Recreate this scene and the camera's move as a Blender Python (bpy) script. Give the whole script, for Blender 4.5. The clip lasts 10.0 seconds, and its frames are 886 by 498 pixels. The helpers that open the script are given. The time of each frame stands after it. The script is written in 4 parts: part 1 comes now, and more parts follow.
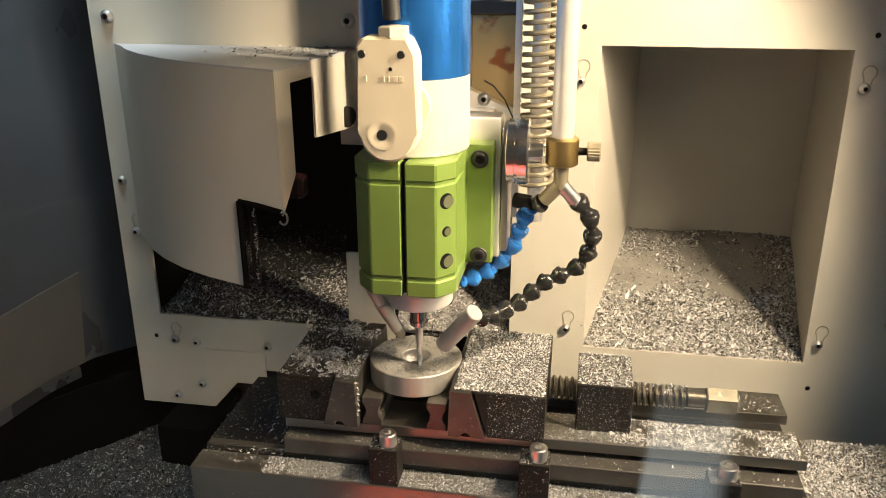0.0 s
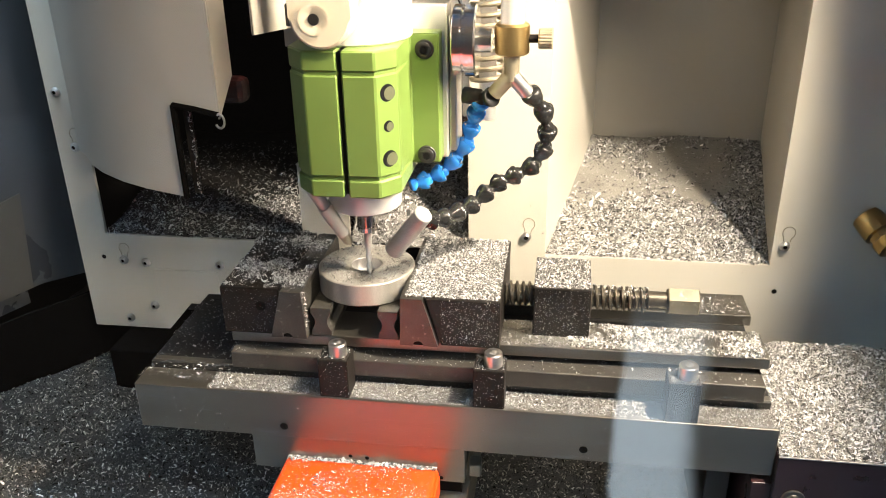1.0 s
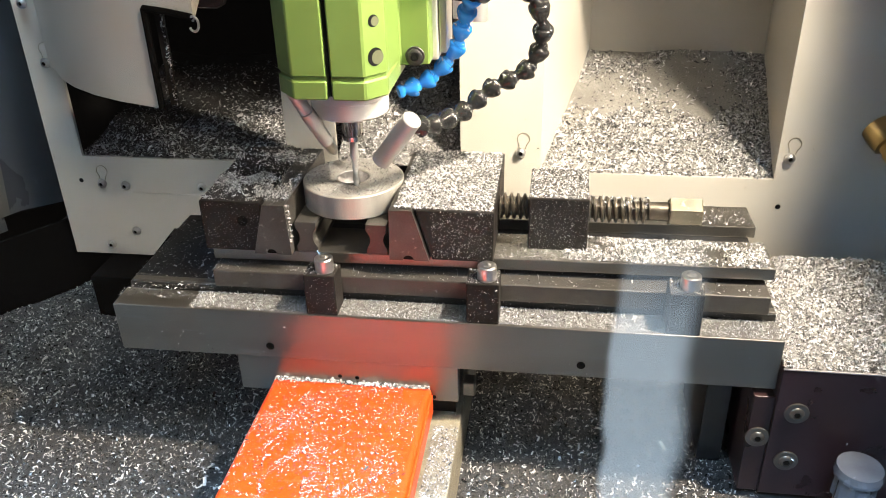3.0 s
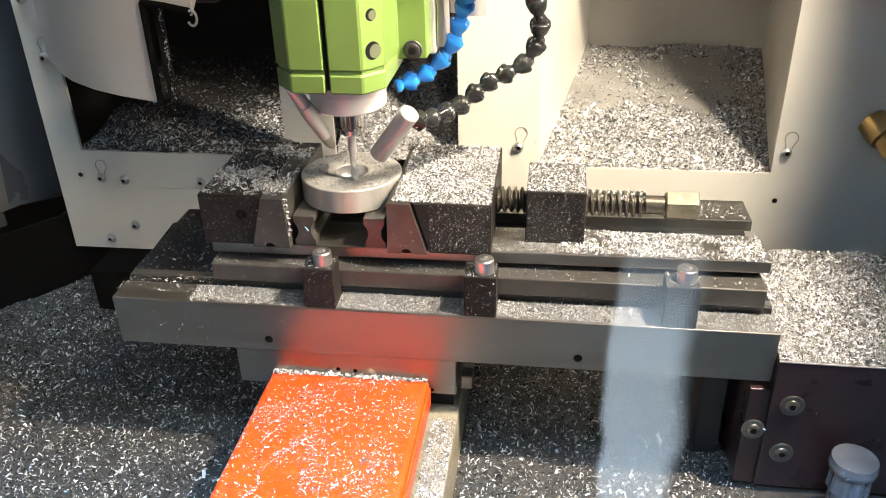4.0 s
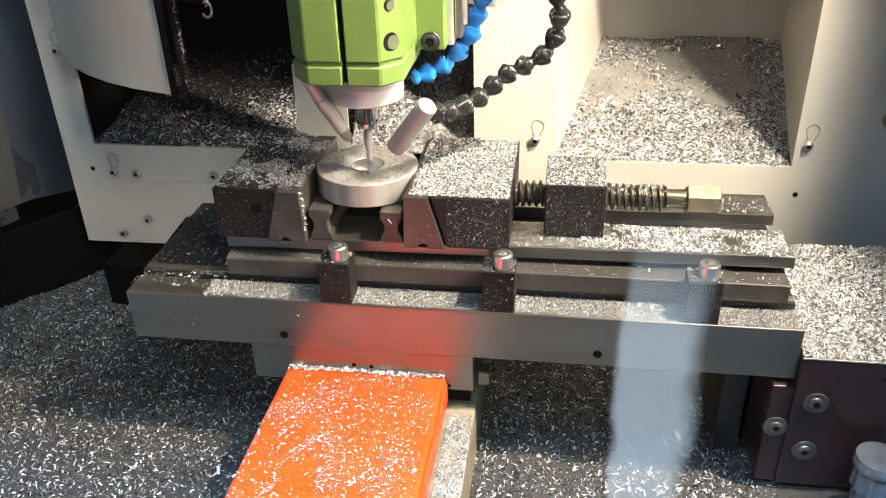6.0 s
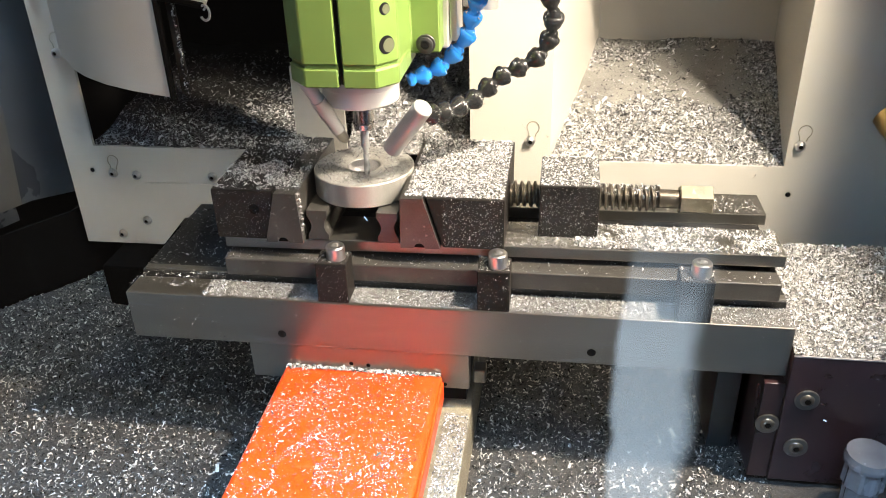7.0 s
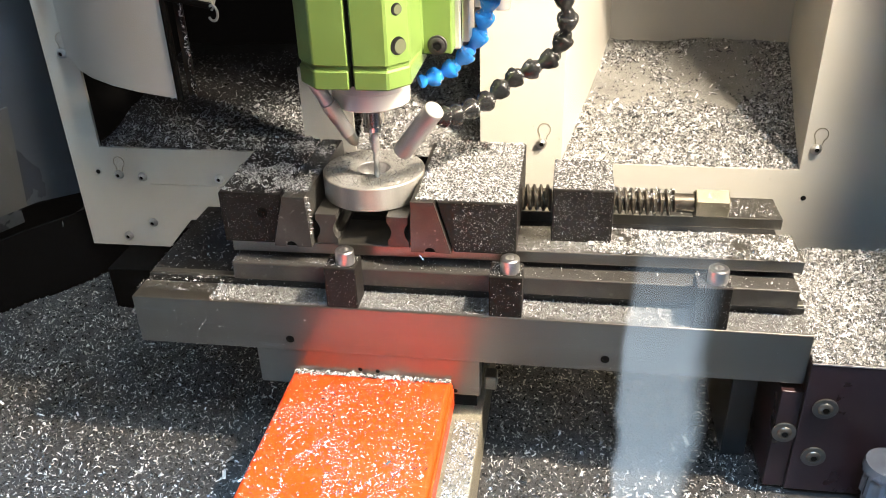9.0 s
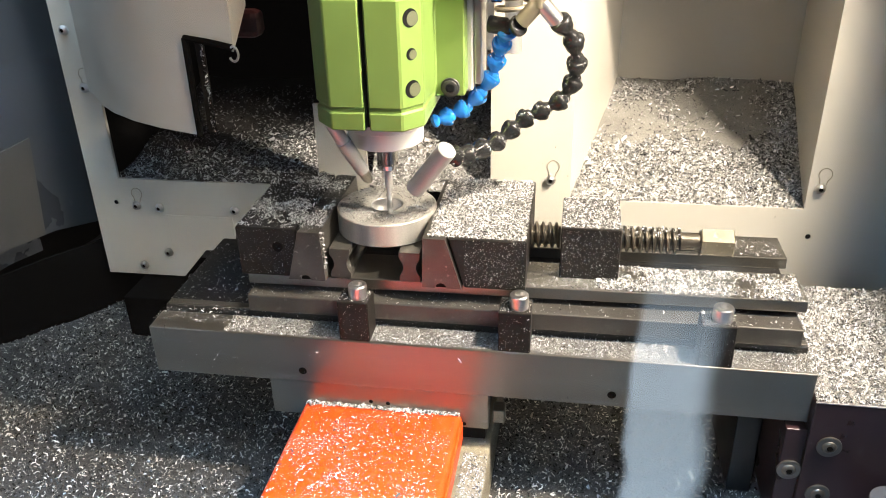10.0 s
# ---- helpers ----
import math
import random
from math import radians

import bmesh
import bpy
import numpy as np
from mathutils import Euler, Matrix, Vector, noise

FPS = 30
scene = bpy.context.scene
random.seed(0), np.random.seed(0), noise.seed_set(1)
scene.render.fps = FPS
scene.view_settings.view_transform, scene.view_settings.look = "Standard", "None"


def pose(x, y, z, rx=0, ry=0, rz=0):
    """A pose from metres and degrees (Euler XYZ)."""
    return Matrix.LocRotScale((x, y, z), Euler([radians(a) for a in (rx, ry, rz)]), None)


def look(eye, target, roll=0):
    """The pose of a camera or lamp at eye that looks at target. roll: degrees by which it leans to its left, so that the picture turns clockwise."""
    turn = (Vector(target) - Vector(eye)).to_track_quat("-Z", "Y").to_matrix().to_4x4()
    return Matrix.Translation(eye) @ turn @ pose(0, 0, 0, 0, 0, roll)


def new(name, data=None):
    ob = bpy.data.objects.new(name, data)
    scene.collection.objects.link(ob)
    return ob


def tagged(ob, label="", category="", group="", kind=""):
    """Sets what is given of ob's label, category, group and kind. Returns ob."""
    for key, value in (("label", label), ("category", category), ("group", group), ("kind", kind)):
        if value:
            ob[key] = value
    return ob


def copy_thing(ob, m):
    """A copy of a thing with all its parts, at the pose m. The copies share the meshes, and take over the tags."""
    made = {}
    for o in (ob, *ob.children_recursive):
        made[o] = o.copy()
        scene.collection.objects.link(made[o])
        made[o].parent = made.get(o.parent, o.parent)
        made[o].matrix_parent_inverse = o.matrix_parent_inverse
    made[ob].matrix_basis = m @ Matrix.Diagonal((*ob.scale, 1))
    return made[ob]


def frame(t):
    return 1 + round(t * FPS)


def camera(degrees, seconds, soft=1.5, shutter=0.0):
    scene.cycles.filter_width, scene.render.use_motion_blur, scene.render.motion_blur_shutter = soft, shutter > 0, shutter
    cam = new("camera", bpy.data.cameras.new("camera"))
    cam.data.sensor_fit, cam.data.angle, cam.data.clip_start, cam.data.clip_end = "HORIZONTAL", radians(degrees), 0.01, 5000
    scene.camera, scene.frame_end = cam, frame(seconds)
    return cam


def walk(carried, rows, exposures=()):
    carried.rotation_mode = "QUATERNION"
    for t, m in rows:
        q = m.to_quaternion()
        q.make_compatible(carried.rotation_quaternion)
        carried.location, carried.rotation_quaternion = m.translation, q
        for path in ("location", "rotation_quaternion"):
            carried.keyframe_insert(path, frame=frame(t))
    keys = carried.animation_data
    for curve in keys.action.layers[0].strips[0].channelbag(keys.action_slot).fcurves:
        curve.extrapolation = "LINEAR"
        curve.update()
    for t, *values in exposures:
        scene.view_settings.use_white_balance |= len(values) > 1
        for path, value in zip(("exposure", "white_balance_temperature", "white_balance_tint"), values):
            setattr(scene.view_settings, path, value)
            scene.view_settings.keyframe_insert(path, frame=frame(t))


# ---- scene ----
# ---- camera ----
cam = camera(56.4, 10.0, soft=0.9)
PATH = [
    (0.0, -0.01411, -0.03353, 0.33054, 69.588, 0.13, 9.927),
    (0.5, -0.0029, -0.02182, 0.31251, 66.827, 0.734, 8.576),
    (1.0, 0.00366, -0.01346, 0.30065, 65.109, 0.91, 8.304),
    (1.5, 0.01055, -0.01201, 0.28474, 63.2, 0.811, 7.898),
    (2.0, 0.0047, -0.00556, 0.27666, 62.133, 1.05, 7.67),
    (2.5, 0.00259, 0.00035, 0.27142, 61.593, 1.223, 7.69),
    (4.0, 0.00459, -0.00294, 0.27088, 61.027, 1.238, 7.636),
    (4.5, 6e-05, -0.00205, 0.27067, 60.806, 1.337, 7.858),
    (5.0, -0.00323, 0.00225, 0.26971, 60.715, 1.439, 7.984),
    (5.5, -0.00319, 0.00375, 0.26751, 60.637, 1.441, 8.099),
    (7.0, 0.00075, -0.00323, 0.27042, 60.694, 1.533, 8.007),
    (7.5, -0.00141, -0.00203, 0.27168, 60.674, 1.67, 7.888),
    (8.0, -0.00468, 0.00156, 0.27052, 60.633, 1.783, 8.088),
    (8.5, -0.00503, 0.00429, 0.26797, 60.535, 1.804, 8.114),
    (9.0, -0.00441, 0.00465, 0.26887, 60.696, 1.566, 8.333),
    (9.5, -0.00368, 0.00542, 0.2701, 61.109, 1.407, 8.704),
    (10.0, -0.00517, -0.00286, 0.27985, 62.487, 1.252, 9.078),
]
walk(cam, [(t, pose(x, y, z, rx, ry, rz)) for t, x, y, z, rx, ry, rz in PATH],
     exposures=[(0.0, -0.58, 8000, 10), (0.5, -0.2, 7400, 10), (1.0, 0.08, 6900, 10), (1.6, 0.19, 6650, 10), (10.0, 0.19, 6550, 10)])

# ---- world and light ----
world = bpy.data.worlds.new("workshop")
world.use_nodes = True
world.node_tree.nodes["Background"].inputs[0].default_value = (0.95, 0.84, 0.74, 1)
world.node_tree.nodes["Background"].inputs[1].default_value = 0.024
scene.world = world


def area(name, eye, target, size, power, colour, size_y=None, spread=180):
    data = bpy.data.lights.new(name, "AREA")
    data.energy, data.color, data.size = power, colour, size
    data.shape = "RECTANGLE" if size_y else "DISK"
    data.spread = radians(spread)
    if size_y:
        data.size_y = size_y
    ob = new(name, data)
    ob.matrix_world = look(eye, target)
    return ob


def spot(name, eye, target, power, colour, degrees, blend, radius):
    data = bpy.data.lights.new(name, "SPOT")
    data.energy, data.color, data.spot_size, data.spot_blend, data.shadow_soft_size = power, colour, radians(degrees), blend, radius
    ob = new(name, data)
    ob.matrix_world = look(eye, target)
    return ob


# the machine's warm strip lamp, spot lamp and side lamp, a cool lamp high over the hood, and the cool workshop light through the door's window
area("strip_lamp_light", (0.10, 0.17, 0.48), (-0.30, 0.60, 0.02), 0.12, 0.42, (1.0, 0.85, 0.64), 0.03, 54)
spot("spot_lamp_light", (0.27, 0.35, 0.54), (-0.165, 0.475, 0.0), 66.0, (1.0, 0.885, 0.73), 67, 0.40, 0.016)
area("side_lamp_light", (0.285, 0.345, 0.36), (-0.21, 0.49, 0.04), 0.02, 2.6, (1.0, 0.89, 0.74), 0.24, 82)
area("workshop_light", (-0.10, -0.42, 1.25), (-0.10, 0.35, -0.1), 0.35, 78.0, (0.38, 0.64, 1.0), 0.10)
area("upper_lamp_light", (-0.33, 0.490, 0.64), (-0.42, 0.575, 0.32), 0.14, 0.75, (0.60, 0.80, 1.0), 0.03, 52)


# ---- materials ----
def mat(name, colour, rough=0.5, metal=0.0, vary=0.12, scale=60.0, bump=0.0, bump_scale=900.0, spots=None, spot_amount=0.0, coat=0.0, stretch=(1, 1, 1), island=0.0):
    m = bpy.data.materials.new(name)
    m.use_nodes = True
    nt = m.node_tree
    b = nt.nodes["Principled BSDF"]
    b.inputs["Metallic"].default_value = metal
    b.inputs["Coat Weight"].default_value = coat
    co = nt.nodes.new("ShaderNodeTexCoord")
    mp = nt.nodes.new("ShaderNodeMapping")
    mp.inputs["Scale"].default_value = stretch
    nt.links.new(co.outputs["Object"], mp.inputs["Vector"])
    big = nt.nodes.new("ShaderNodeTexNoise")
    big.inputs["Scale"].default_value, big.inputs["Detail"].default_value = scale, 6
    nt.links.new(mp.outputs[0], big.inputs["Vector"])
    ramp = nt.nodes.new("ShaderNodeValToRGB")
    lo, hi = [max(0.0, c * (1 - vary)) for c in colour], [min(1.0, c * (1 + vary)) for c in colour]
    ramp.color_ramp.elements[0].position, ramp.color_ramp.elements[1].position = 0.3, 0.7
    ramp.color_ramp.elements[0].color, ramp.color_ramp.elements[1].color = (*lo, 1), (*hi, 1)
    nt.links.new(big.outputs["Fac"], ramp.inputs[0])
    out = ramp.outputs[0]
    if spots:
        fine = nt.nodes.new("ShaderNodeTexNoise")
        fine.inputs["Scale"].default_value, fine.inputs["Detail"].default_value = scale * 4.7, 8
        nt.links.new(mp.outputs[0], fine.inputs["Vector"])
        cut = nt.nodes.new("ShaderNodeValToRGB")
        cut.color_ramp.elements[0].position, cut.color_ramp.elements[1].position = 0.62 - spot_amount, 0.70 - spot_amount
        nt.links.new(fine.outputs["Fac"], cut.inputs[0])
        mix = nt.nodes.new("ShaderNodeMix")
        mix.data_type = "RGBA"
        nt.links.new(cut.outputs[0], mix.inputs[0])
        nt.links.new(out, mix.inputs[6])
        mix.inputs[7].default_value = (*spots, 1)
        out = mix.outputs[2]
    if island:
        geo = nt.nodes.new("ShaderNodeNewGeometry")
        val = nt.nodes.new("ShaderNodeMapRange")
        val.inputs["From Min"].default_value, val.inputs["From Max"].default_value = 0.32, 0.72 if island < 0.9 else 0.92
        val.inputs["To Min"].default_value, val.inputs["To Max"].default_value = 1 - island, 1.0
        pw = nt.nodes.new("ShaderNodeMath")
        pw.operation = "POWER"
        pw.inputs[1].default_value = 1.0
        nt.links.new(geo.outputs["Random Per Island"], pw.inputs[0])
        nt.links.new(pw.outputs[0], val.inputs["Value"])
        mul = nt.nodes.new("ShaderNodeVectorMath")
        mul.operation = "SCALE"
        nt.links.new(out, mul.inputs[0])
        nt.links.new(val.outputs[0], mul.inputs["Scale"])
        out = mul.outputs[0]
    nt.links.new(out, b.inputs["Base Color"])
    rr = nt.nodes.new("ShaderNodeMapRange")
    rr.inputs["To Min"].default_value, rr.inputs["To Max"].default_value = max(0.03, rough * 0.8), min(1.0, rough * 1.25)
    nt.links.new(big.outputs["Fac"], rr.inputs["Value"])
    nt.links.new(rr.outputs[0], b.inputs["Roughness"])
    if bump:
        bn = nt.nodes.new("ShaderNodeTexNoise")
        bn.inputs["Scale"].default_value, bn.inputs["Detail"].default_value = bump_scale, 4
        nt.links.new(mp.outputs[0], bn.inputs["Vector"])
        bp = nt.nodes.new("ShaderNodeBump")
        bp.inputs["Strength"].default_value, bp.inputs["Distance"].default_value = bump, 0.0006
        nt.links.new(bn.outputs["Fac"], bp.inputs["Height"])
        nt.links.new(bp.outputs[0], b.inputs["Normal"])
    return m


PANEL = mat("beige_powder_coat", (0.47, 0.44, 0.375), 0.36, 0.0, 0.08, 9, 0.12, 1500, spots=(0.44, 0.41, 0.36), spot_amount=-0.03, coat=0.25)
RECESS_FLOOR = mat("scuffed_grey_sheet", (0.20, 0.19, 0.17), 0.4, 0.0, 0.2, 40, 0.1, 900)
# the panel's beige times 0.7, the recess's shade put into the colour
PANEL_IN = mat("panel_shaded_in_recess", (0.33, 0.305, 0.26), 0.35, 0.0, 0.08, 9, 0.1, 1500)
LID = mat("pale_painted_sheet", (0.36, 0.37, 0.385), 0.35, 0.0, 0.06, 12, 0.1, 1500)
WALL = mat("blue_grey_enclosure_paint", (0.075, 0.08, 0.088), 0.28, 0.0, 0.3, 7, 0.05, 600, spots=(0.095, 0.10, 0.11), spot_amount=-0.02, coat=0.3)
WALL_LOW = mat("lower_wall_beige_grey", (0.115, 0.105, 0.088), 0.35, 0.0, 0.2, 9, 0.06, 600, spots=(0.14, 0.128, 0.108), spot_amount=0.0)
WALL_R = mat("enclosure_paint", (0.20, 0.145, 0.13), 0.25, 0.0, 0.12, 7, 0.05, 600, coat=0.3)
# rubber parts and unlit voids share this; the voids' shade is in the colour
BLACK = mat("black_rubber_and_shade", (0.0022, 0.0021, 0.0020), 0.85, 0.0, 0.4, 30, 0.3, 500)
PAN = mat("oily_swarf_bed", (0.020, 0.017, 0.014), 0.6, 0.0, 0.5, 250, 1.0, 700, spots=(0.08, 0.075, 0.07), spot_amount=0.03)
BED = mat("packed_swarf", (0.20, 0.19, 0.175), 0.5, 0.3, 0.4, 350, 1.0, 700, spots=(0.40, 0.38, 0.36), spot_amount=0.02)
CHIP = mat("aluminium_swarf", (0.95, 0.94, 0.92), 0.22, 0.45, 0.05, 200, island=0.85)
CHIP_DULL = mat("oily_aluminium_swarf", (0.78, 0.73, 0.65), 0.20, 0.45, 0.1, 200, island=0.95)
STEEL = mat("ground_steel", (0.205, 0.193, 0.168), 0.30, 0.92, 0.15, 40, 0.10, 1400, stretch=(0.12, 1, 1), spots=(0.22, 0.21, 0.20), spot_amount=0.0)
INSERT = mat("oily_ground_insert_steel", (0.066, 0.062, 0.055), 0.30, 0.6, 0.2, 60, 0.10, 1400, spots=(0.16, 0.15, 0.14), spot_amount=0.0)
DULL = mat("dull_oily_cast_steel", (0.062, 0.057, 0.050), 0.42, 0.6, 0.25, 50, 0.2, 1100, spots=(0.085, 0.08, 0.07), spot_amount=0.0)
STEEL_L = mat("bright_machined_steel", (0.60, 0.59, 0.58), 0.32, 1.0, 0.1, 40, 0.05, 1400)
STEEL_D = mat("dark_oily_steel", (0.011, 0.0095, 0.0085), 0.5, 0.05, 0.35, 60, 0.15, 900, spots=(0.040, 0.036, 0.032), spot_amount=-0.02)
BLACKOX = mat("black_oxide_steel", (0.016, 0.0155, 0.015), 0.36, 0.2, 0.3, 60, 0.1, 900)
ALU = mat("turned_aluminium", (0.78, 0.77, 0.76), 0.46, 1.0, 0.06, 30, 0.05, 1200)
ALU_M = mat("matt_aluminium", (0.72, 0.70, 0.66), 0.42, 0.9, 0.08, 60, 0.08, 1200)
SILVER = mat("silver_spindle_body", (0.66, 0.64, 0.59), 0.34, 0.55, 0.05, 30, 0.06, 1600, stretch=(1, 1, 6))
CHROME = mat("polished_chrome", (0.72, 0.70, 0.67), 0.16, 1.0, 0.05, 30)
NOZZLE = mat("satin_nozzle_aluminium", (0.36, 0.36, 0.345), 0.40, 0.55, 0.08, 60, 0.08, 1200)
# dull green of the lit inner wall in the clamp's bolt holes
HOLE_LIT = mat("bolt_hole_lit_green", (0.045, 0.050, 0.022), 0.7, 0.0, 0.15, 60)
BLUE = mat("blue_anodised_aluminium", (0.018, 0.20, 0.66), 0.24, 0.85, 0.08, 30)
GREEN = mat("green_anodised_aluminium", (0.128, 0.196, 0.046), 0.36, 0.30, 0.08, 25, 0.06, 1600)
BEIGE_P = mat("beige_plastic", (0.46, 0.40, 0.30), 0.45, 0.0, 0.06, 40, 0.1, 900)
RUST = mat("rusty_brass_plate", (0.42, 0.30, 0.14), 0.42, 0.6, 0.3, 14, 0.1, 600, spots=(0.20, 0.06, 0.02), spot_amount=0.06)
BRASS = mat("brass", (0.42, 0.29, 0.12), 0.34, 1.0, 0.15, 60, 0.08, 900)
HEX = mat("tarnished_brass_steel", (0.25, 0.215, 0.15), 0.50, 0.75, 0.3, 80, 0.2, 900)
HEX_END = mat("tarnished_hexagon_steel", (0.13, 0.115, 0.08), 0.48, 0.5, 0.35, 70, 0.25, 900, spots=(0.20, 0.185, 0.14), spot_amount=0.02)
HOSE_K = mat("black_hose_plastic", (0.012, 0.012, 0.012), 0.18, 0.0, 0.3, 60)
HOSE_B = mat("blue_hose_plastic", (0.014, 0.17, 0.52), 0.20, 0.0, 0.1, 60)
ORANGE = mat("orange_plastic_cover", (0.60, 0.050, 0.003), 0.38, 0.0, 0.1, 45, 0.15, 900, spots=(0.58, 0.072, 0.016), spot_amount=0.04, coat=0.0)
WAY = mat("dusty_beige_way_cover", (0.20, 0.175, 0.12), 0.5, 0.2, 0.25, 90, 0.4, 900, spots=(0.32, 0.30, 0.25), spot_amount=0.03)
MAROON = mat("dark_maroon_casting", (0.022, 0.010, 0.011), 0.28, 0.0, 0.2, 30, 0.08, 900)
KNOB = mat("dark_translucent_plastic", (0.10, 0.10, 0.105), 0.25, 0.0, 0.2, 60, coat=0.4)
DISC = mat("turned_steel_disc", (0.33, 0.315, 0.28), 0.38, 0.6, 0.26, 90, 0.12, 1200, stretch=(1, 1, 0.05))
THREAD = mat("oily_screw_steel", (0.11, 0.095, 0.075), 0.30, 0.8, 0.3, 120, 0.15, 900)
CABLE = mat("black_cable_sheath", (0.02, 0.02, 0.02), 0.4, 0.0, 0.2, 60)
RED = mat("red_wire_cover", (0.022, 0.002, 0.0018), 0.5, 0.0, 0.2, 60)
INK = mat("dark_recess", (0.006, 0.006, 0.006), 0.9)


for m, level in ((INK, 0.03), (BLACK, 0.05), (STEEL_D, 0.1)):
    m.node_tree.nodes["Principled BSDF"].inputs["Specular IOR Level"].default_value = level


# ---- shape helpers ----
def part(name, bm, material, parent=None, label=""):
    me = bpy.data.meshes.new(name)
    bmesh.ops.recalc_face_normals(bm, faces=bm.faces)
    bm.to_mesh(me)
    bm.free()
    me.materials.append(material)
    ob = new(name, me)
    if parent:
        ob.parent = parent
    if label:
        ob["label"] = label
    return ob


def smooth_by_angle(ob, deg=40):
    me = ob.data
    me.polygons.foreach_set("use_smooth", [True] * len(me.polygons))
    bm = bmesh.new()
    bm.from_mesh(me)
    for e in bm.edges:
        e.smooth = len(e.link_faces) == 2 and e.calc_face_angle(3.2) < radians(deg)
    bm.to_mesh(me)
    bm.free()
    return ob


def thing(name, label, category, at=(0, 0, 0), group="", kind="", turn=0.0):
    ob = new(name)
    ob.empty_display_size = 0.02
    ob.matrix_world = pose(*at, 0, 0, turn)
    return tagged(ob, label, category, group, kind)


def box(x0, x1, y0, y1, z0, z1, bevel=0.0006, bm=None):
    own = bm is None
    tmp = bmesh.new()
    bmesh.ops.create_cube(tmp, size=1, matrix=Matrix.LocRotScale(((x0 + x1) / 2, (y0 + y1) / 2, (z0 + z1) / 2), None, (x1 - x0, y1 - y0, z1 - z0)))
    if bevel:
        bmesh.ops.bevel(tmp, geom=tmp.edges[:], offset=bevel, segments=2, profile=0.5, affect="EDGES")
    if own:
        return tmp
    me = bpy.data.meshes.new("tmp")
    tmp.to_mesh(me)
    tmp.free()
    bm.from_mesh(me)
    bpy.data.meshes.remove(me)
    return bm


def axis_matrix(a, b):
    a, b = Vector(a), Vector(b)
    return Matrix.Translation(a) @ (b - a).to_track_quat("Z", "Y").to_matrix().to_4x4()


def lathe(profile, a, b, n=32, bm=None, phase=0.0):
    """A turned body: (distance along the axis from a towards b, radius) pairs."""
    bm = bm or bmesh.new()
    m = axis_matrix(a, b)
    rings = []
    for s, r in profile:
        if r < 1e-7:
            rings.append([bm.verts.new(m @ Vector((0, 0, s)))])
        else:
            rings.append([bm.verts.new(m @ Vector((r * math.cos(phase + 2 * math.pi * i / n), r * math.sin(phase + 2 * math.pi * i / n), s))) for i in range(n)])
    for p, q in zip(rings, rings[1:]):
        for i in range(n):
            j = (i + 1) % n
            if len(p) == 1 and len(q) == 1:
                continue
            if len(p) == 1:
                bm.faces.new((p[0], q[j], q[i]))
            elif len(q) == 1:
                bm.faces.new((p[i], p[j], q[0]))
            else:
                bm.faces.new((p[i], p[j], q[j], q[i]))
    return bm


def rod(a, b, r, n=24, bevel=0.0005, bm=None, phase=0.0):
    h = (Vector(b) - Vector(a)).length
    e = min(bevel, r * 0.4, h * 0.3)
    return lathe([(0, 0), (0, r - e), (e, r), (h - e, r), (h, r - e), (h, 0)], a, b, n, bm, phase)


def tube(points, r, n=10, bm=None, closed_ends=True):
    bm = bm or bmesh.new()
    pts = [Vector(p) for p in points]
    side = None
    rings = []
    for i, p in enumerate(pts):
        d = (pts[min(i + 1, len(pts) - 1)] - pts[max(i - 1, 0)]).normalized()
        if side is None:
            side = d.orthogonal().normalized()
        side = (side - d * side.dot(d)).normalized()
        up = d.cross(side)
        rings.append([bm.verts.new(p + (side * math.cos(2 * math.pi * k / n) + up * math.sin(2 * math.pi * k / n)) * r) for k in range(n)])
    for p, q in zip(rings, rings[1:]):
        for k in range(n):
            bm.faces.new((p[k], p[(k + 1) % n], q[(k + 1) % n], q[k]))
    if closed_ends:
        bm.faces.new(rings[0][::-1])
        bm.faces.new(rings[-1])
    return bm


def prism(outline, y0, y1, bevel=0.0005):
    """An outline of (x, z) pushed from y0 to y1."""
    bm = bmesh.new()
    front = [bm.verts.new((x, y0, z)) for x, z in outline]
    back = [bm.verts.new((x, y1, z)) for x, z in outline]
    bm.faces.new(front)
    bm.faces.new(back[::-1])
    n = len(outline)
    for i in range(n):
        j = (i + 1) % n
        bm.faces.new((front[j], front[i], back[i], back[j]))
    if bevel:
        bmesh.ops.bevel(bm, geom=[e for e in bm.edges], offset=bevel, segments=1, affect="EDGES", clamp_overlap=True)
    return bm


def slab(outline, z0, z1, bevel=0.0005):
    """An outline of (x, y) pushed from z0 to z1."""
    bm = bmesh.new()
    low = [bm.verts.new((x, y, z0)) for x, y in outline]
    top = [bm.verts.new((x, y, z1)) for x, y in outline]
    bm.faces.new(low[::-1])
    bm.faces.new(top)
    n = len(outline)
    for i in range(n):
        j = (i + 1) % n
        bm.faces.new((low[i], low[j], top[j], top[i]))
    if bevel:
        bmesh.ops.bevel(bm, geom=[e for e in bm.edges], offset=bevel, segments=1, affect="EDGES", clamp_overlap=True)
    return bm


def join(*bms):
    out = bmesh.new()
    for b in bms:
        me = bpy.data.meshes.new("tmp")
        b.to_mesh(me)
        b.free()
        out.from_mesh(me)
        bpy.data.meshes.remove(me)
    return out


def turned(bm, m):
    bmesh.ops.transform(bm, matrix=m, verts=bm.verts)
    return bm


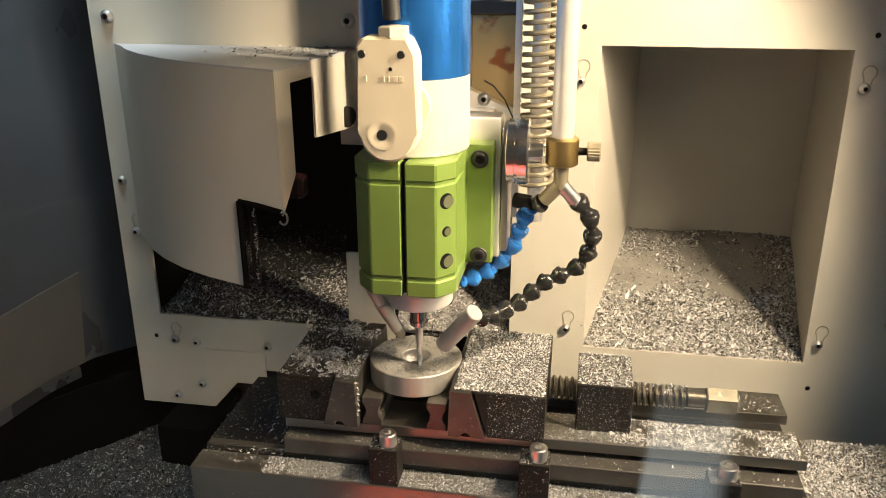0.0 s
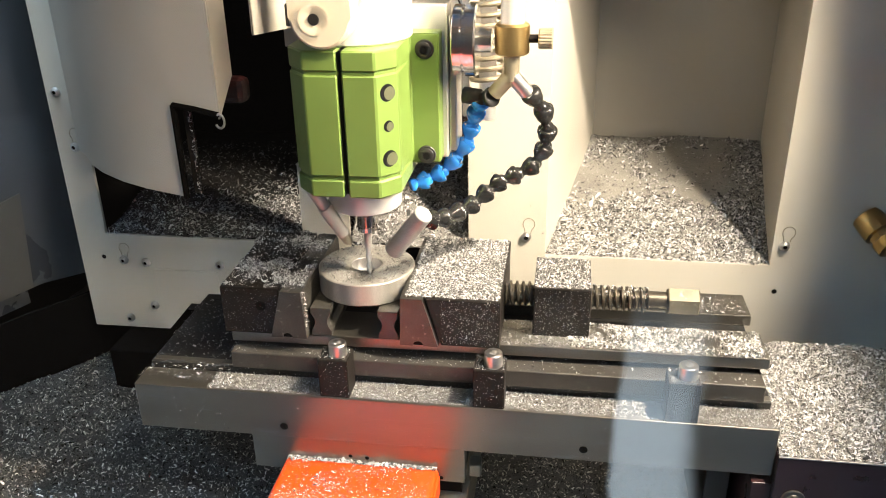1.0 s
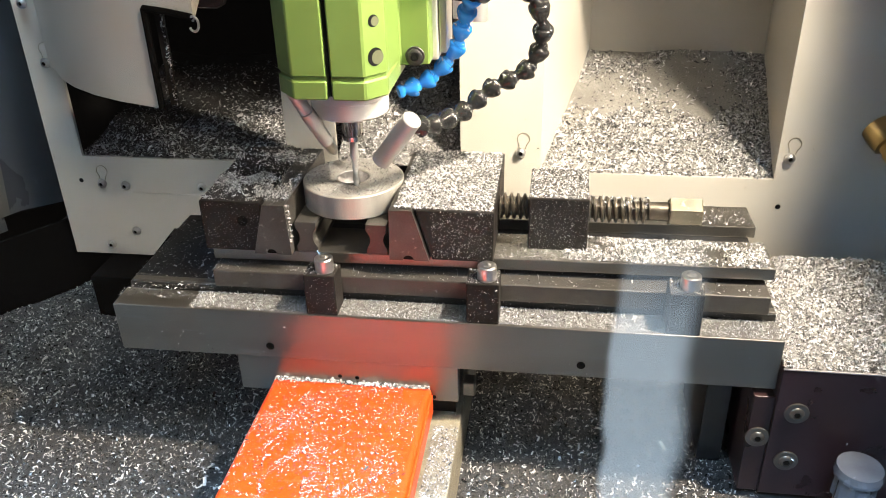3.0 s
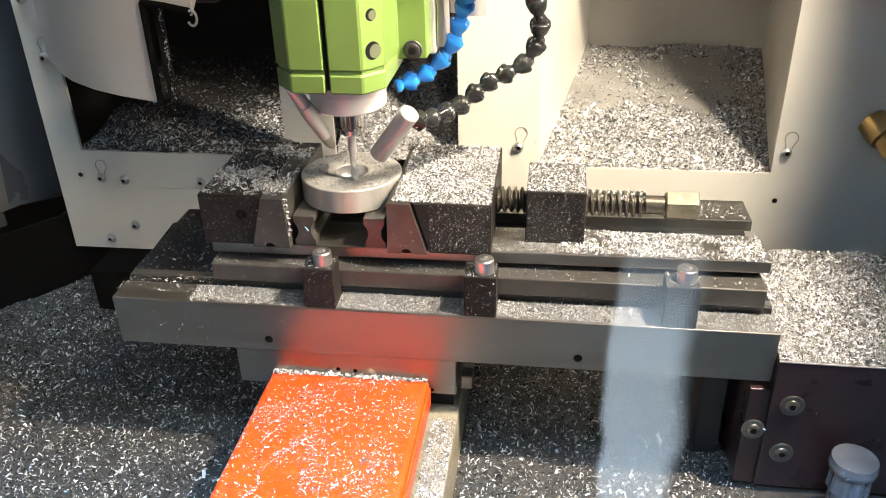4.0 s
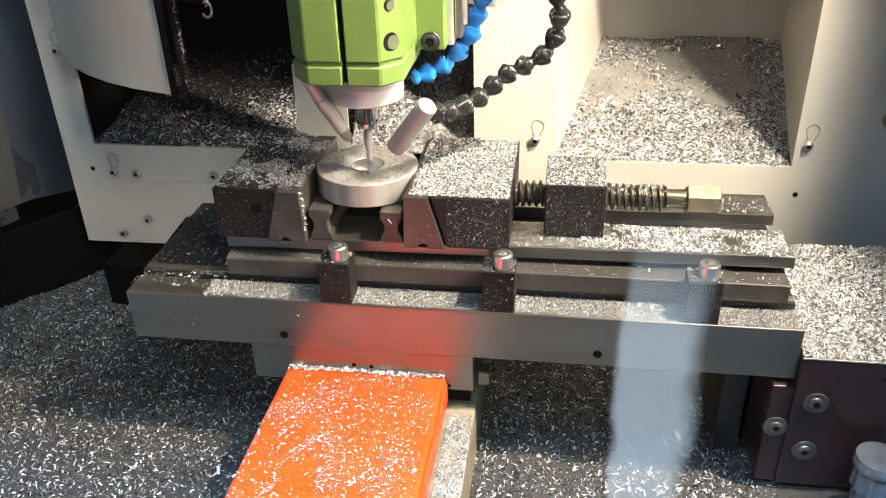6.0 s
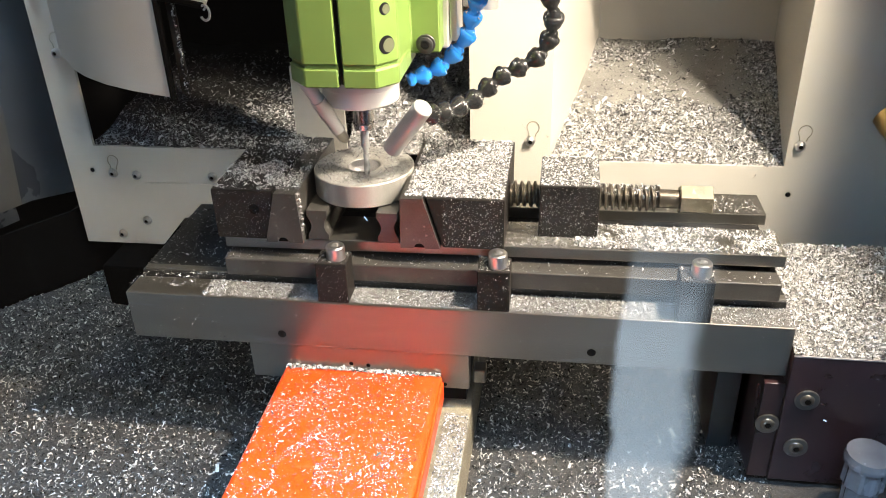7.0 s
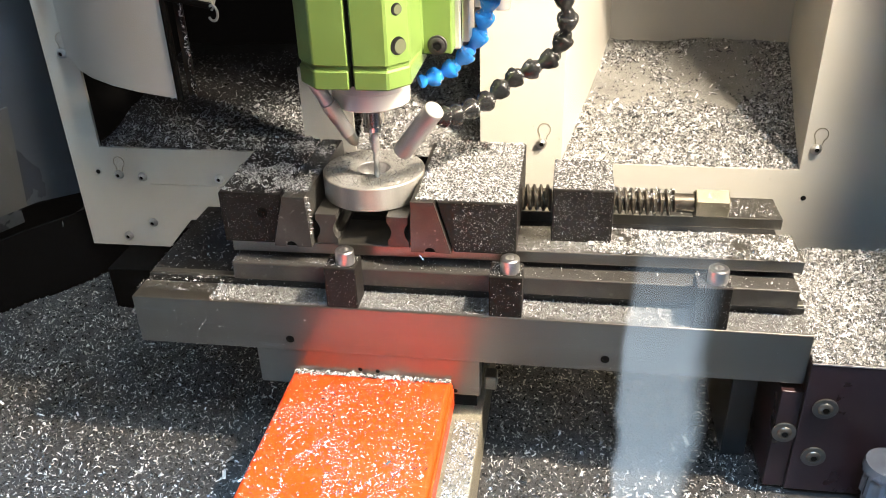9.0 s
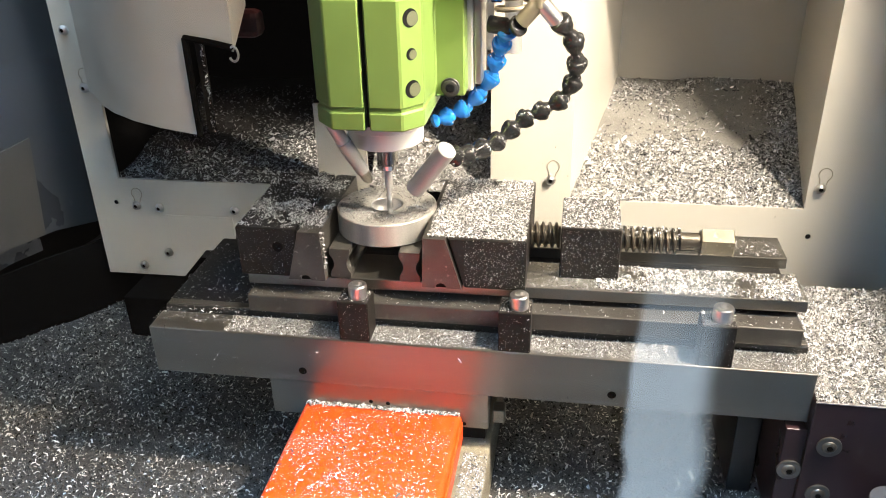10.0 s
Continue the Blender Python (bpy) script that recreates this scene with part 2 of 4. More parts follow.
def cap_screw(at, out, r=0.005, h=0.004, material=None, washer=0.0, name="cap_screw", parent=None, label="", group="", button=False):
    """A socket-head screw whose head stands out along the way given, with a real hexagonal socket."""
    at, out = Vector(at), Vector(out).normalized()
    o = thing(name, label or "steel socket screw", "screw", group=group) if parent is None else None
    if button:
        prof = [(0, 0), (0, r), (h * 0.35, r * 0.97), (h * 0.75, r * 0.8), (h, r * 0.5), (h, r * 0.45), (h * 0.35, r * 0.42), (h * 0.35, 0)]
    else:
        prof = [(0, 0), (0, r), (h * 0.88, r), (h, r * 0.9), (h, r * 0.55), (h * 0.4, r * 0.55), (h * 0.4, 0)]
    bm = lathe(prof, at, at + out, 24)
    if washer:
        lathe([(0, 0), (0, washer), (0.0009, washer), (0.0012, washer * 0.95), (0.0012, 0)], at, at + out, 28, bm)
    if parent:
        turned(bm, parent.matrix_world.inverted())
    ob = part("head" if o else name, bm, material or STEEL_L, o or parent)
    smooth_by_angle(ob)
    if parent:
        own = bmesh.new()
        lathe([(0, 0), (0, r * 0.40), (0.0002, r * 0.40), (0.0002, 0)], at + out * (h * (0.93 if button else 0.97)), at + out, 6, own)
        part("socket", turned(own, parent.matrix_world.inverted()), INK, ob)
    return o or ob


rng = np.random.default_rng(7)


def swarf(name, label, place, n, size=0.0022, material=None, tilt=0.45, lift=0.0004, slim=1.0):
    """Curled chips lying about: place(n) gives their (x, y, z) rows. Each is one bent ribbon of two quads."""
    pos = place(n)
    n = len(pos)
    yaw, ti, ro = rng.uniform(0, 2 * np.pi, n), rng.normal(0, tilt, n), rng.normal(0, tilt, n)
    half = size * 0.5 * np.exp(rng.normal(0, 0.38, n))
    wide = half * rng.uniform(0.16, 0.45, n) * slim
    curl = half * rng.uniform(-0.1, 0.75, n)
    local = np.zeros((n, 6, 3))
    for k, (u, v) in enumerate([(-1, -1), (0, -1), (1, -1), (1, 1), (0, 1), (-1, 1)]):
        local[:, k, 0], local[:, k, 1] = u * half, v * wide
        local[:, k, 2] = (1 - abs(u)) * curl
        local[:, k, 1] += (u == 0) * curl * 0.4
    cx, sx, cy, sy, cz, sz = np.cos(ti), np.sin(ti), np.cos(ro), np.sin(ro), np.cos(yaw), np.sin(yaw)
    o, i = np.zeros(n), np.ones(n)
    rx = np.array([[i, o, o], [o, cx, -sx], [o, sx, cx]]).transpose(2, 0, 1)
    ry = np.array([[cy, o, sy], [o, i, o], [-sy, o, cy]]).transpose(2, 0, 1)
    rz = np.array([[cz, -sz, o], [sz, cz, o], [o, o, i]]).transpose(2, 0, 1)
    v = np.einsum("nij,nkj->nki", rz @ ry @ rx, local) + pos[:, None, :]
    v[:, :, 2] += (lift + half * 0.25)[:, None]
    me = bpy.data.meshes.new(name)
    base = (np.arange(n) * 6)[:, None]
    faces = np.concatenate([base + np.array([0, 1, 4, 5]), base + np.array([1, 2, 3, 4])], 1).reshape(-1, 4)
    me.vertices.add(n * 6)
    me.vertices.foreach_set("co", v.ravel())
    me.loops.add(faces.size)
    me.loops.foreach_set("vertex_index", faces.ravel().astype(np.int32))
    me.polygons.add(len(faces))
    me.polygons.foreach_set("loop_start", np.arange(len(faces), dtype=np.int32) * 4)
    me.update(calc_edges=True)
    me.materials.append(material or CHIP)
    ob = new(name, me)
    return tagged(ob, label, "metal chips", kind="stuff")


def patch(x0, x1, y0, y1, height, clump=0.0, clump_scale=40.0):
    """Random places over a rectangle, thinned into clumps."""
    def place(n):
        p = rng.uniform((x0, y0), (x1, y1), (n, 2))
        if clump:
            keep = np.array([noise.noise(Vector((x * clump_scale, y * clump_scale, 3.7))) for x, y in p]) * (0.9 if clump < 1 else 2.6) + 0.5 > rng.uniform(0, 1, n) * clump * 1.2
            p = p[keep]
        z = np.array([height(x, y) for x, y in p]) if callable(height) else np.full(len(p), height)
        return np.column_stack([p, z])
    return place


# ---- the setting: back panel ----
Y = 0.5875
T2 = 0.003


def panel_piece(x0, x1, z0, z1, bm):
    return box(x0, x1, Y, Y + T2, z0, z1, 0, bm)


wall = thing("wall_back", "beige powder-coated sheet metal panel with large cut-outs", "wall", kind="structure")
bm = bmesh.new()
TOP = 0.72
panel_piece(-0.408, -0.381, 0.0185, TOP, bm)             # left margin
panel_piece(-0.381, -0.205, 0.2535, TOP, bm)              # above the hood
panel_piece(-0.205, -0.165, -0.02, 0.088, bm)            # strip beside the column, lower part
panel_piece(-0.205, -0.165, 0.180, TOP, bm)
panel_piece(-0.0675, -0.0065, -0.03, TOP, bm)            # between column and recess
panel_piece(-0.0065, 0.165, 0.26, TOP, bm)
panel_piece(-0.0065, 0.165, -0.11, 0.018, bm)
panel_piece(0.165, 0.30, -0.11, TOP, bm)
part("sheet", bm, PANEL, wall)
part("lower_sheet", prism([(-0.408, 0.0185), (-0.408, -0.0725), (-0.337, -0.0722), (-0.30, -0.03), (-0.205, -0.03), (-0.205, 0.0185)], Y, Y + T2, 0), PANEL, wall)
part("access_cover", box(-0.343, -0.284, Y - 0.0012, Y - 0.0002, -0.0445, -0.0125, 0.0003), PANEL, wall)
# recess on the right, with a slanted cheek
DY = 0.76
part("recess_cheek", slab([(-0.0065, Y + T2), (-0.0085, Y + T2), (0.029, DY), (0.031, DY)], 0.0, 0.262, 0), PANEL, wall)
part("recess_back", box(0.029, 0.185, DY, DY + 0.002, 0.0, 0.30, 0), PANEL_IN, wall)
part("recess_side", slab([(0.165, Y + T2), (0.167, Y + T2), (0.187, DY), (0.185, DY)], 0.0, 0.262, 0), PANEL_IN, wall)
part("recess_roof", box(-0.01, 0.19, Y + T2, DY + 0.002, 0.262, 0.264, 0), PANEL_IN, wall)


def recess_h(x, y):
    d = (y - Y) / (DY - Y)
    return 0.0175 + 0.048 * max(0, d) ** 1.1 + 0.004 * noise.noise(Vector((x * 30, y * 30, 0))) * d


def sheet_mesh(x0, x1, y0, y1, h, nx=40, ny=40):
    b = bmesh.new()
    g = [[b.verts.new((x0 + (x1 - x0) * i / nx, y0 + (y1 - y0) * j / ny, h(x0 + (x1 - x0) * i / nx, y0 + (y1 - y0) * j / ny))) for i in range(nx + 1)] for j in range(ny + 1)]
    for j in range(ny):
        for i in range(nx):
            b.faces.new((g[j][i], g[j][i + 1], g[j + 1][i + 1], g[j + 1][i]))
    return b


smooth_by_angle(part("recess_floor", sheet_mesh(-0.006, 0.186, Y + 0.001, DY, recess_h), RECESS_FLOOR, wall), 80)


# compartment behind the left opening: black rubber, darkened further for the unlit interior
def left_h(x, y):
    d = (y - Y) / 0.2
    return 0.0178 + 0.03 * max(0, d) ** 1.2 + 0.004 * noise.noise(Vector((x * 30, y * 30, 5)))


smooth_by_angle(part("pocket_floor", sheet_mesh(-0.386, -0.068, Y + 0.001, 0.79, left_h), PAN, wall), 80)
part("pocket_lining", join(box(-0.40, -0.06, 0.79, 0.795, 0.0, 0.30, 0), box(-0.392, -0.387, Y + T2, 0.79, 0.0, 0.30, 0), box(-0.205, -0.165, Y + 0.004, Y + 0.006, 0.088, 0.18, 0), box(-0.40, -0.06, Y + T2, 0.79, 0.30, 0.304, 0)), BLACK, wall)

# ---- enclosure ----
left = thing("wall_left", "glossy blue-grey painted enclosure wall with a black skirt", "wall", kind="structure")
part("upper_sheet", turned(prism([(0.05, 0.0), (0.49, -0.0323), (0.5545, -0.0381), (0.6241, -0.0531), (0.70, -0.078), (0.80, -0.11), (0.80, 0.72), (0.05, 0.72)], 0.478, 0.481, 0), Matrix(((0, -1, 0, 0), (1, 0, 0, 0), (0, 0, 1, 0), (0, 0, 0, 1)))), WALL, left)
part("ledge", turned(prism([(0.05, -0.014), (0.49, -0.0463), (0.5545, -0.0521), (0.60, -0.0615), (0.60, -0.0485), (0.5545, -0.0384), (0.49, -0.0326), (0.05, -0.0003)], 0.4785, 0.4815, 0), Matrix(((0, -1, 0, 0), (1, 0, 0, 0), (0, 0, 1, 0), (0, 0, 0, 1)))), WALL, left)
# lower area of the wall, lighter and more beige than the rest
part("lower_sheet", turned(prism([(0.05, 0.0002), (0.49, -0.0321), (0.5545, -0.0379), (0.606, -0.0485), (0.618, 0.040), (0.05, 0.060)], 0.4762, 0.4779, 0), Matrix(((0, -1, 0, 0), (1, 0, 0, 0), (0, 0, 1, 0), (0, 0, 0, 1)))), WALL_LOW, left, "lighter beige-grey area low on the wall")
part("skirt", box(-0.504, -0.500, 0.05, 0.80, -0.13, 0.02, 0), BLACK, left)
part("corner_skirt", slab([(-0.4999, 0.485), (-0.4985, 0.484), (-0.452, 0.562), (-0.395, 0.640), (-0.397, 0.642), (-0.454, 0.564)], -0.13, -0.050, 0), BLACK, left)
right = thing("wall_right", "glossy painted enclosure wall", "wall", kind="structure")
part("sheet", box(0.335, 0.338, 0.05, 0.80, -0.13, 0.72, 0), WALL_R, right)
behind = thing("wall_behind", "near-black sheet closing the void behind the panel", "wall", kind="structure")
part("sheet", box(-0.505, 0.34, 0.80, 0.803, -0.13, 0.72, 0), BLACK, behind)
# black block added where there is only a shaded void under the panel
part("dark_void_block", box(-0.378, -0.33, 0.553, 0.63, -0.13, -0.076, 0.001), BLACK, behind)
ceil = thing("ceiling", "painted enclosure roof", "ceiling", kind="structure")
part("roof", box(-0.505, 0.34, 0.05, 0.80, 0.72, 0.724, 0), PANEL, ceil)
front = thing("wall_front", "door frame round the viewing window", "wall", kind="structure")
part("door", join(box(-0.505, -0.43, 0.046, 0.05, -0.13, 0.724, 0), box(0.31, 0.34, 0.046, 0.05, -0.13, 0.724, 0), box(-0.43, 0.31, 0.046, 0.05, -0.13, -0.06, 0), box(-0.43, 0.31, 0.046, 0.05, 0.47, 0.724, 0)), WALL_R, front)

GLASS = bpy.data.materials.new("window_glass")
GLASS.use_nodes = True
gb = GLASS.node_tree.nodes["Principled BSDF"]
gb.inputs["Roughness"].default_value, gb.inputs["Transmission Weight"].default_value, gb.inputs["IOR"].default_value = 0.0, 1.0, 1.5
pane = tagged(part("window_1", box(-0.43, 0.31, 0.0462, 0.0492, -0.06, 0.47, 0), GLASS), "clear glass pane in the machine door", "window", kind="structure")
pane.visible_shadow = False


def glow_material():
    """Daylight in a doorway, fading at its sides and towards the top."""
    m = bpy.data.materials.new("doorway_daylight")
    m.use_nodes = True
    nt = m.node_tree
    nt.nodes.remove(nt.nodes["Principled BSDF"])
    em = nt.nodes.new("ShaderNodeEmission")
    em.inputs[0].default_value = (0.66, 0.84, 1.0, 1)
    co, sep, nz = nt.nodes.new("ShaderNodeTexCoord"), nt.nodes.new("ShaderNodeSeparateXYZ"), nt.nodes.new("ShaderNodeTexNoise")
    add, mul = nt.nodes.new("ShaderNodeVectorMath"), nt.nodes.new("ShaderNodeVectorMath")
    nz.inputs["Scale"].default_value = 3.2
    mul.operation = "SCALE"
    mul.inputs["Scale"].default_value = 0.07
    nt.links.new(co.outputs["Object"], nz.inputs["Vector"])
    nt.links.new(nz.outputs["Color"], mul.inputs[0])
    nt.links.new(co.outputs["Object"], add.inputs[0])
    nt.links.new(mul.outputs[0], add.inputs[1])
    nt.links.new(add.outputs[0], sep.inputs[0])
    out = None
    for axis, lo, hi, top in (("X", 0.186, 0.212, 1.0), ("X", 0.395, 0.338, 1.0), ("Z", -0.46, -0.84, 4.4), ("Z", -1.65, -1.15, 1.0)):
        ramp = nt.nodes.new("ShaderNodeMapRange")
        ramp.interpolation_type = "SMOOTHSTEP"
        ramp.inputs["From Min"].default_value, ramp.inputs["From Max"].default_value, ramp.inputs["To Max"].default_value = lo, hi, top
        nt.links.new(sep.outputs[axis], ramp.inputs["Value"])
        if out:
            m2 = nt.nodes.new("ShaderNodeMath")
            m2.operation = "MULTIPLY"
            nt.links.new(out, m2.inputs[0])
            nt.links.new(ramp.outputs[0], m2.inputs[1])
            out = m2.outputs[0]
        else:
            out = ramp.outputs[0]
    nt.links.new(out, em.inputs[1])
    nt.links.new(em.outputs[0], nt.nodes["Material Output"].inputs[0])
    return m


tagged(part("backdrop", box(0.12, 0.46, -1.504, -1.5, -1.8, -0.40, 0), glow_material()), "bright daylight doorway across the workshop", "backdrop", kind="structure")


def pan_h(x, y):
    return -0.117 + 0.006 * noise.noise(Vector((x * 9, y * 9, 1))) + 0.003 * noise.noise(Vector((x * 40, y * 40, 2))) + 0.012 * max(0.0, -0.44 - x) / 0.06


floor = tagged(part("floor", sheet_mesh(-0.503, 0.335, 0.05, 0.80, pan_h, 110, 100), PAN), "chip pan floor covered in oily dark swarf", "floor", kind="structure")
smooth_by_angle(floor, 80)


# ---- panel screws and key-hole slots ----
def slot_screw(x, z, tall=True, r=0.0042):
    o = thing("panel_screw", "small steel button screw in a key-hole slot of the panel" if tall else "small steel button screw on the panel", "screw", group="panel screws")
    smooth_by_angle(part("head", lathe([(0, 0), (0, r), (r * 0.35, r * 0.95), (r * 0.7, r * 0.7), (r * 0.85, r * 0.45), (r * 0.45, r * 0.4), (r * 0.45, 0)], (x, Y - 0.0003, z), (x, Y - 1, z), 20), STEEL_L, o))
    part("socket", lathe([(0, 0), (0, r * 0.42), (0.0002, r * 0.42), (0.0002, 0)], (x, Y - 0.0003 - r * 0.62, z), (x, Y - 1, z), 6), INK, o)
    if tall:
        ring = [(x - 0.0012, Y - 0.0002, z + 0.0035)] + [(x + 0.0018 + 0.0046 * math.cos(a), Y - 0.0002, z + 0.0108 + 0.0050 * math.sin(a)) for a in np.linspace(3.9, -1.0, 24)] + [(x + 0.0034, Y - 0.0002, z + 0.0030)]
        smooth_by_angle(part("slot_edge", tube(ring, 0.0003, 6), WAY, o))


for x, z, tall in [(-0.3921, 0.0962, True), (-0.3685, -0.0052, True), (-0.3482, -0.0065, False), (-0.3726, -0.0627, False), (-0.3989, 0.1417, False), (-0.3916, 0.2759, False), (-0.1952, 0.2749, False),
                   (-0.3474, -0.0488, False), (-0.2812, -0.0058, False), (-0.0216, 0.0333, True), (0.1734, 0.0351, True), (-0.0203, 0.2341, True), (0.1751, 0.2338, True)]:
    slot_screw(x, z, tall, 0.0055 if z > 0.27 else 0.004)
for x, z in [(-0.387, -0.0034), (0.1716, -0.004), (-0.0195, 0.273), (0.178, 0.27)]:
    hole = tagged(part("panel_hole", rod((x, Y - 0.0004, z), (x, Y + 0.001, z), 0.002, 16), INK), "small dark drilled hole in the panel", "hole", group="panel holes")
hole = tagged(part("panel_hole", rod((0.093, Y - 0.0004, 0.305), (0.093, Y + 0.001, 0.305), 0.008, 24), INK), "large round hole in the beige panel", "hole")

# ---- curved guard hood ----
hood = thing("guard_hood", "curved beige sheet metal hood with loose chips on its lid", "guard", (-0.3, 0.53, 0.09))
hi = hood.matrix_world.inverted()
ARC = [(-0.389, Y - 0.0005), (-0.375, 0.5725), (-0.358, 0.551), (-0.336, 0.530), (-0.310, 0.511), (-0.283, 0.496), (-0.2470, 0.4812), (-0.230, 0.4752), (-0.2105, 0.468)]
LIDZ = 0.2535


def bent_sheet(pts, lows, highs, thick=0.0015):
    b = bmesh.new()
    for (p, q), (l0, l1), (h0, h1) in zip(zip(pts, pts[1:]), zip(lows, lows[1:]), zip(highs, highs[1:])):
        d = (Vector(q) - Vector(p)).normalized()
        n = Vector((-d.y, d.x)) * thick
        c = [b.verts.new(v) for v in ((*p, l0), (*q, l1), (*q, h1), (*p, h0), (p[0] + n.x, p[1] + n.y, l0), (q[0] + n.x, q[1] + n.y, l1), (q[0] + n.x, q[1] + n.y, h1), (p[0] + n.x, p[1] + n.y, h0))]
        for f in ((0, 1, 2, 3), (7, 6, 5, 4), (0, 4, 5, 1), (2, 6, 7, 3)):
            b.faces.new([c[i] for i in f])
    return b


f1 = bent_sheet(ARC[:7], [0.094, 0.0945, 0.095, 0.096, 0.097, 0.098, 0.099], [LIDZ] * 7)
f2 = bent_sheet(ARC[6:], [0.162, 0.162, 0.161], [LIDZ] * 3)
ob = part("face", turned(join(f1, f2), hi), PANEL, hood)
bmw = bmesh.new()
bmw.from_mesh(ob.data)
bmesh.ops.remove_doubles(bmw, verts=bmw.verts, dist=0.00005)
bmw.to_mesh(ob.data)
bmw.free()
smooth_by_angle(ob, 30)
part("lid", turned(slab(ARC + [(-0.188, Y - 0.0005)], LIDZ, LIDZ + 0.0015, 0), hi), LID, hood, "pale grey lid strewn with chips")
SIDE_A, SIDE_B = Vector((-0.2105, 0.468)), Vector((-0.1890, Y - 0.001))


def side_piece(f0, f1, low0, low1, high):
    return bent_sheet([tuple(SIDE_A.lerp(SIDE_B, f0)), tuple(SIDE_A.lerp(SIDE_B, f1))], [low0, low1], [high] * 2)


part("side_sheet", turned(join(side_piece(0.0, 0.16, 0.158, 0.182, LIDZ), side_piece(0.16, 0.42, 0.244, 0.244, LIDZ), side_piece(0.42, 1.0, 0.201, 0.196, LIDZ)), hi), PANEL, hood, "bent side sheet with an open slot")
smooth_by_angle(part("edge_trim", turned(tube([(-0.2470, 0.4802, z) for z in np.linspace(0.099, 0.163, 6)], 0.0022, 8), hi), BLACK, hood, "black rubber edge trim"))
smooth_by_angle(part("top_trim", turned(tube([(-0.2470, 0.4802, 0.163), (-0.230, 0.4740, 0.1625), (-0.2115, 0.4672, 0.161)], 0.0020, 8), hi), BLACK, hood))
smooth_by_angle(part("hook", turned(tube([(-0.2105 + 0.003 * math.sin(a), 0.467, 0.157 + 0.0045 * math.cos(a)) for a in np.linspace(-0.5, 4.2, 14)], 0.0008, 6), hi), STEEL_L, hood))
bracket = tagged(part("hanging_bracket", box(-0.2450, -0.2395, 0.488, 0.491, 0.099, 0.160, 0.0008), STEEL_D), "dark steel strip edged with caught chips", "bracket")
redb = tagged(part("wire_cover", box(-0.236, -0.214, 0.520, 0.536, 0.153, 0.171, 0.005), RED), "dull red cover inside the dark compartment", "cover")
knobby = thing("clamp_knob", "dark round knob on the column edge", "knob", (-0.2035, 0.575, 0.207))
smooth_by_angle(part("knob_body", rod((0, 0, 0), (0.012, -0.012, 0), 0.008, 24), STEEL_D, knobby))

# ---- Z column, spindle mount ----
AX, AY = -0.1155, 0.452
col = thing("z_column", "grey machine column with a rusty bracket and drive plate", "column", (-0.115, 0.56, -0.03))
ci = col.matrix_world.inverted()
part("slide", turned(box(-0.150, -0.072, 0.545, 0.60, 0.21, 0.60, 0.001), ci), ALU_M, col)
# block added behind the slide to keep the spot lamp off the pocket
part("shade_block", turned(box(-0.160, -0.074, 0.605, 0.70, 0.125, 0.60, 0.001), ci), STEEL_D, col)
part("rusty_bracket", turned(box(-0.094, -0.0625, 0.535, 0.5449, 0.216, 0.285, 0.0008), ci), RUST, col, "brass-coloured plate stained with rust")
part("clamp_bar", turned(box(-0.096, -0.060, 0.528, 0.545, 0.2855, 0.294, 0.001), ci), BLACKOX, col)
part("corner_plate", turned(prism([(-0.096, 0.238), (-0.096, 0.212), (-0.0615, 0.212), (-0.0615, 0.222)], 0.524, 0.534, 0.0003), ci), ALU_M, col)
rings = [(0.0, 0.0)]
for k in range(22):
    rings += [(0.004 * k, 0.0062), (0.004 * k + 0.0016, 0.0078), (0.004 * k + 0.0028, 0.0078), (0.004 * k + 0.0039, 0.0062)]
smooth_by_angle(part("ball_screw", turned(lathe(rings + [(0.089, 0.0)], (-0.0790, 0.537, 0.2945), (-0.0790, 0.537, 1), 28), ci), STEEL_L, col, "bright threaded drive screw"), 50)
smooth_by_angle(part("loose_wire", turned(tube([(-0.0835, 0.5235, 0.243), (-0.077, 0.5215, 0.240), (-0.069, 0.5205, 0.231), (-0.0635, 0.5215, 0.219), (-0.0625, 0.5225, 0.205)], 0.0006, 6), ci), CABLE, col, "thin dark wire"))
cap_screw((-0.0835, 0.5238, 0.2305), (0, -1, 0), 0.0045, 0.003, STEEL_L, parent=col, name="button_screw", button=True)
mount = thing("spindle_mount", "matt aluminium carriage plate behind the spindle clamp", "mount", (AX, 0.49, 0.13))
mi = mount.matrix_world.inverted()
part("plate", turned(box(-0.146, -0.0660, 0.473, 0.492, 0.136, 0.2285, 0.0012), mi), ALU_M, mount)
part("side_rail", turned(box(-0.0655, -0.0612, 0.474, 0.500, 0.140, 0.222, 0.0008), mi), STEEL_L, mount)
part("back_block", turned(box(-0.143, -0.075, 0.4925, 0.5445, 0.15, 0.225, 0.001), mi), ALU_M, mount)

clamp = thing("spindle_clamp", "green anodised aluminium spindle clamp with slit and socket screws", "clamp", (AX, AY, 0.131))
gi = clamp.matrix_world.inverted()
OCT = [(-0.0200, -0.0415), (0.0195, -0.0415), (0.0295, -0.0300), (0.0295, 0.0205), (-0.0315, 0.0205), (-0.0315, -0.0285)]


def oct_slab(k0, z0, z1, half, bevel=0.0009):
    """Half of the clamp's body, split by the slit; half is -1 or 1."""
    gap = 0.0012
    pts = [(x * k0, y * k0 if y < 0 else y) for x, y in OCT]
    if half > 0:
        out = [(gap, pts[1][1]), pts[1], pts[2], pts[3], (gap, 0.0205)]
    else:
        out = [(-gap, 0.0205), pts[4], pts[5], pts[0], (-gap, pts[0][1])]
    return slab([(AX + x, AY + y) for x, y in out], z0, z1, bevel)


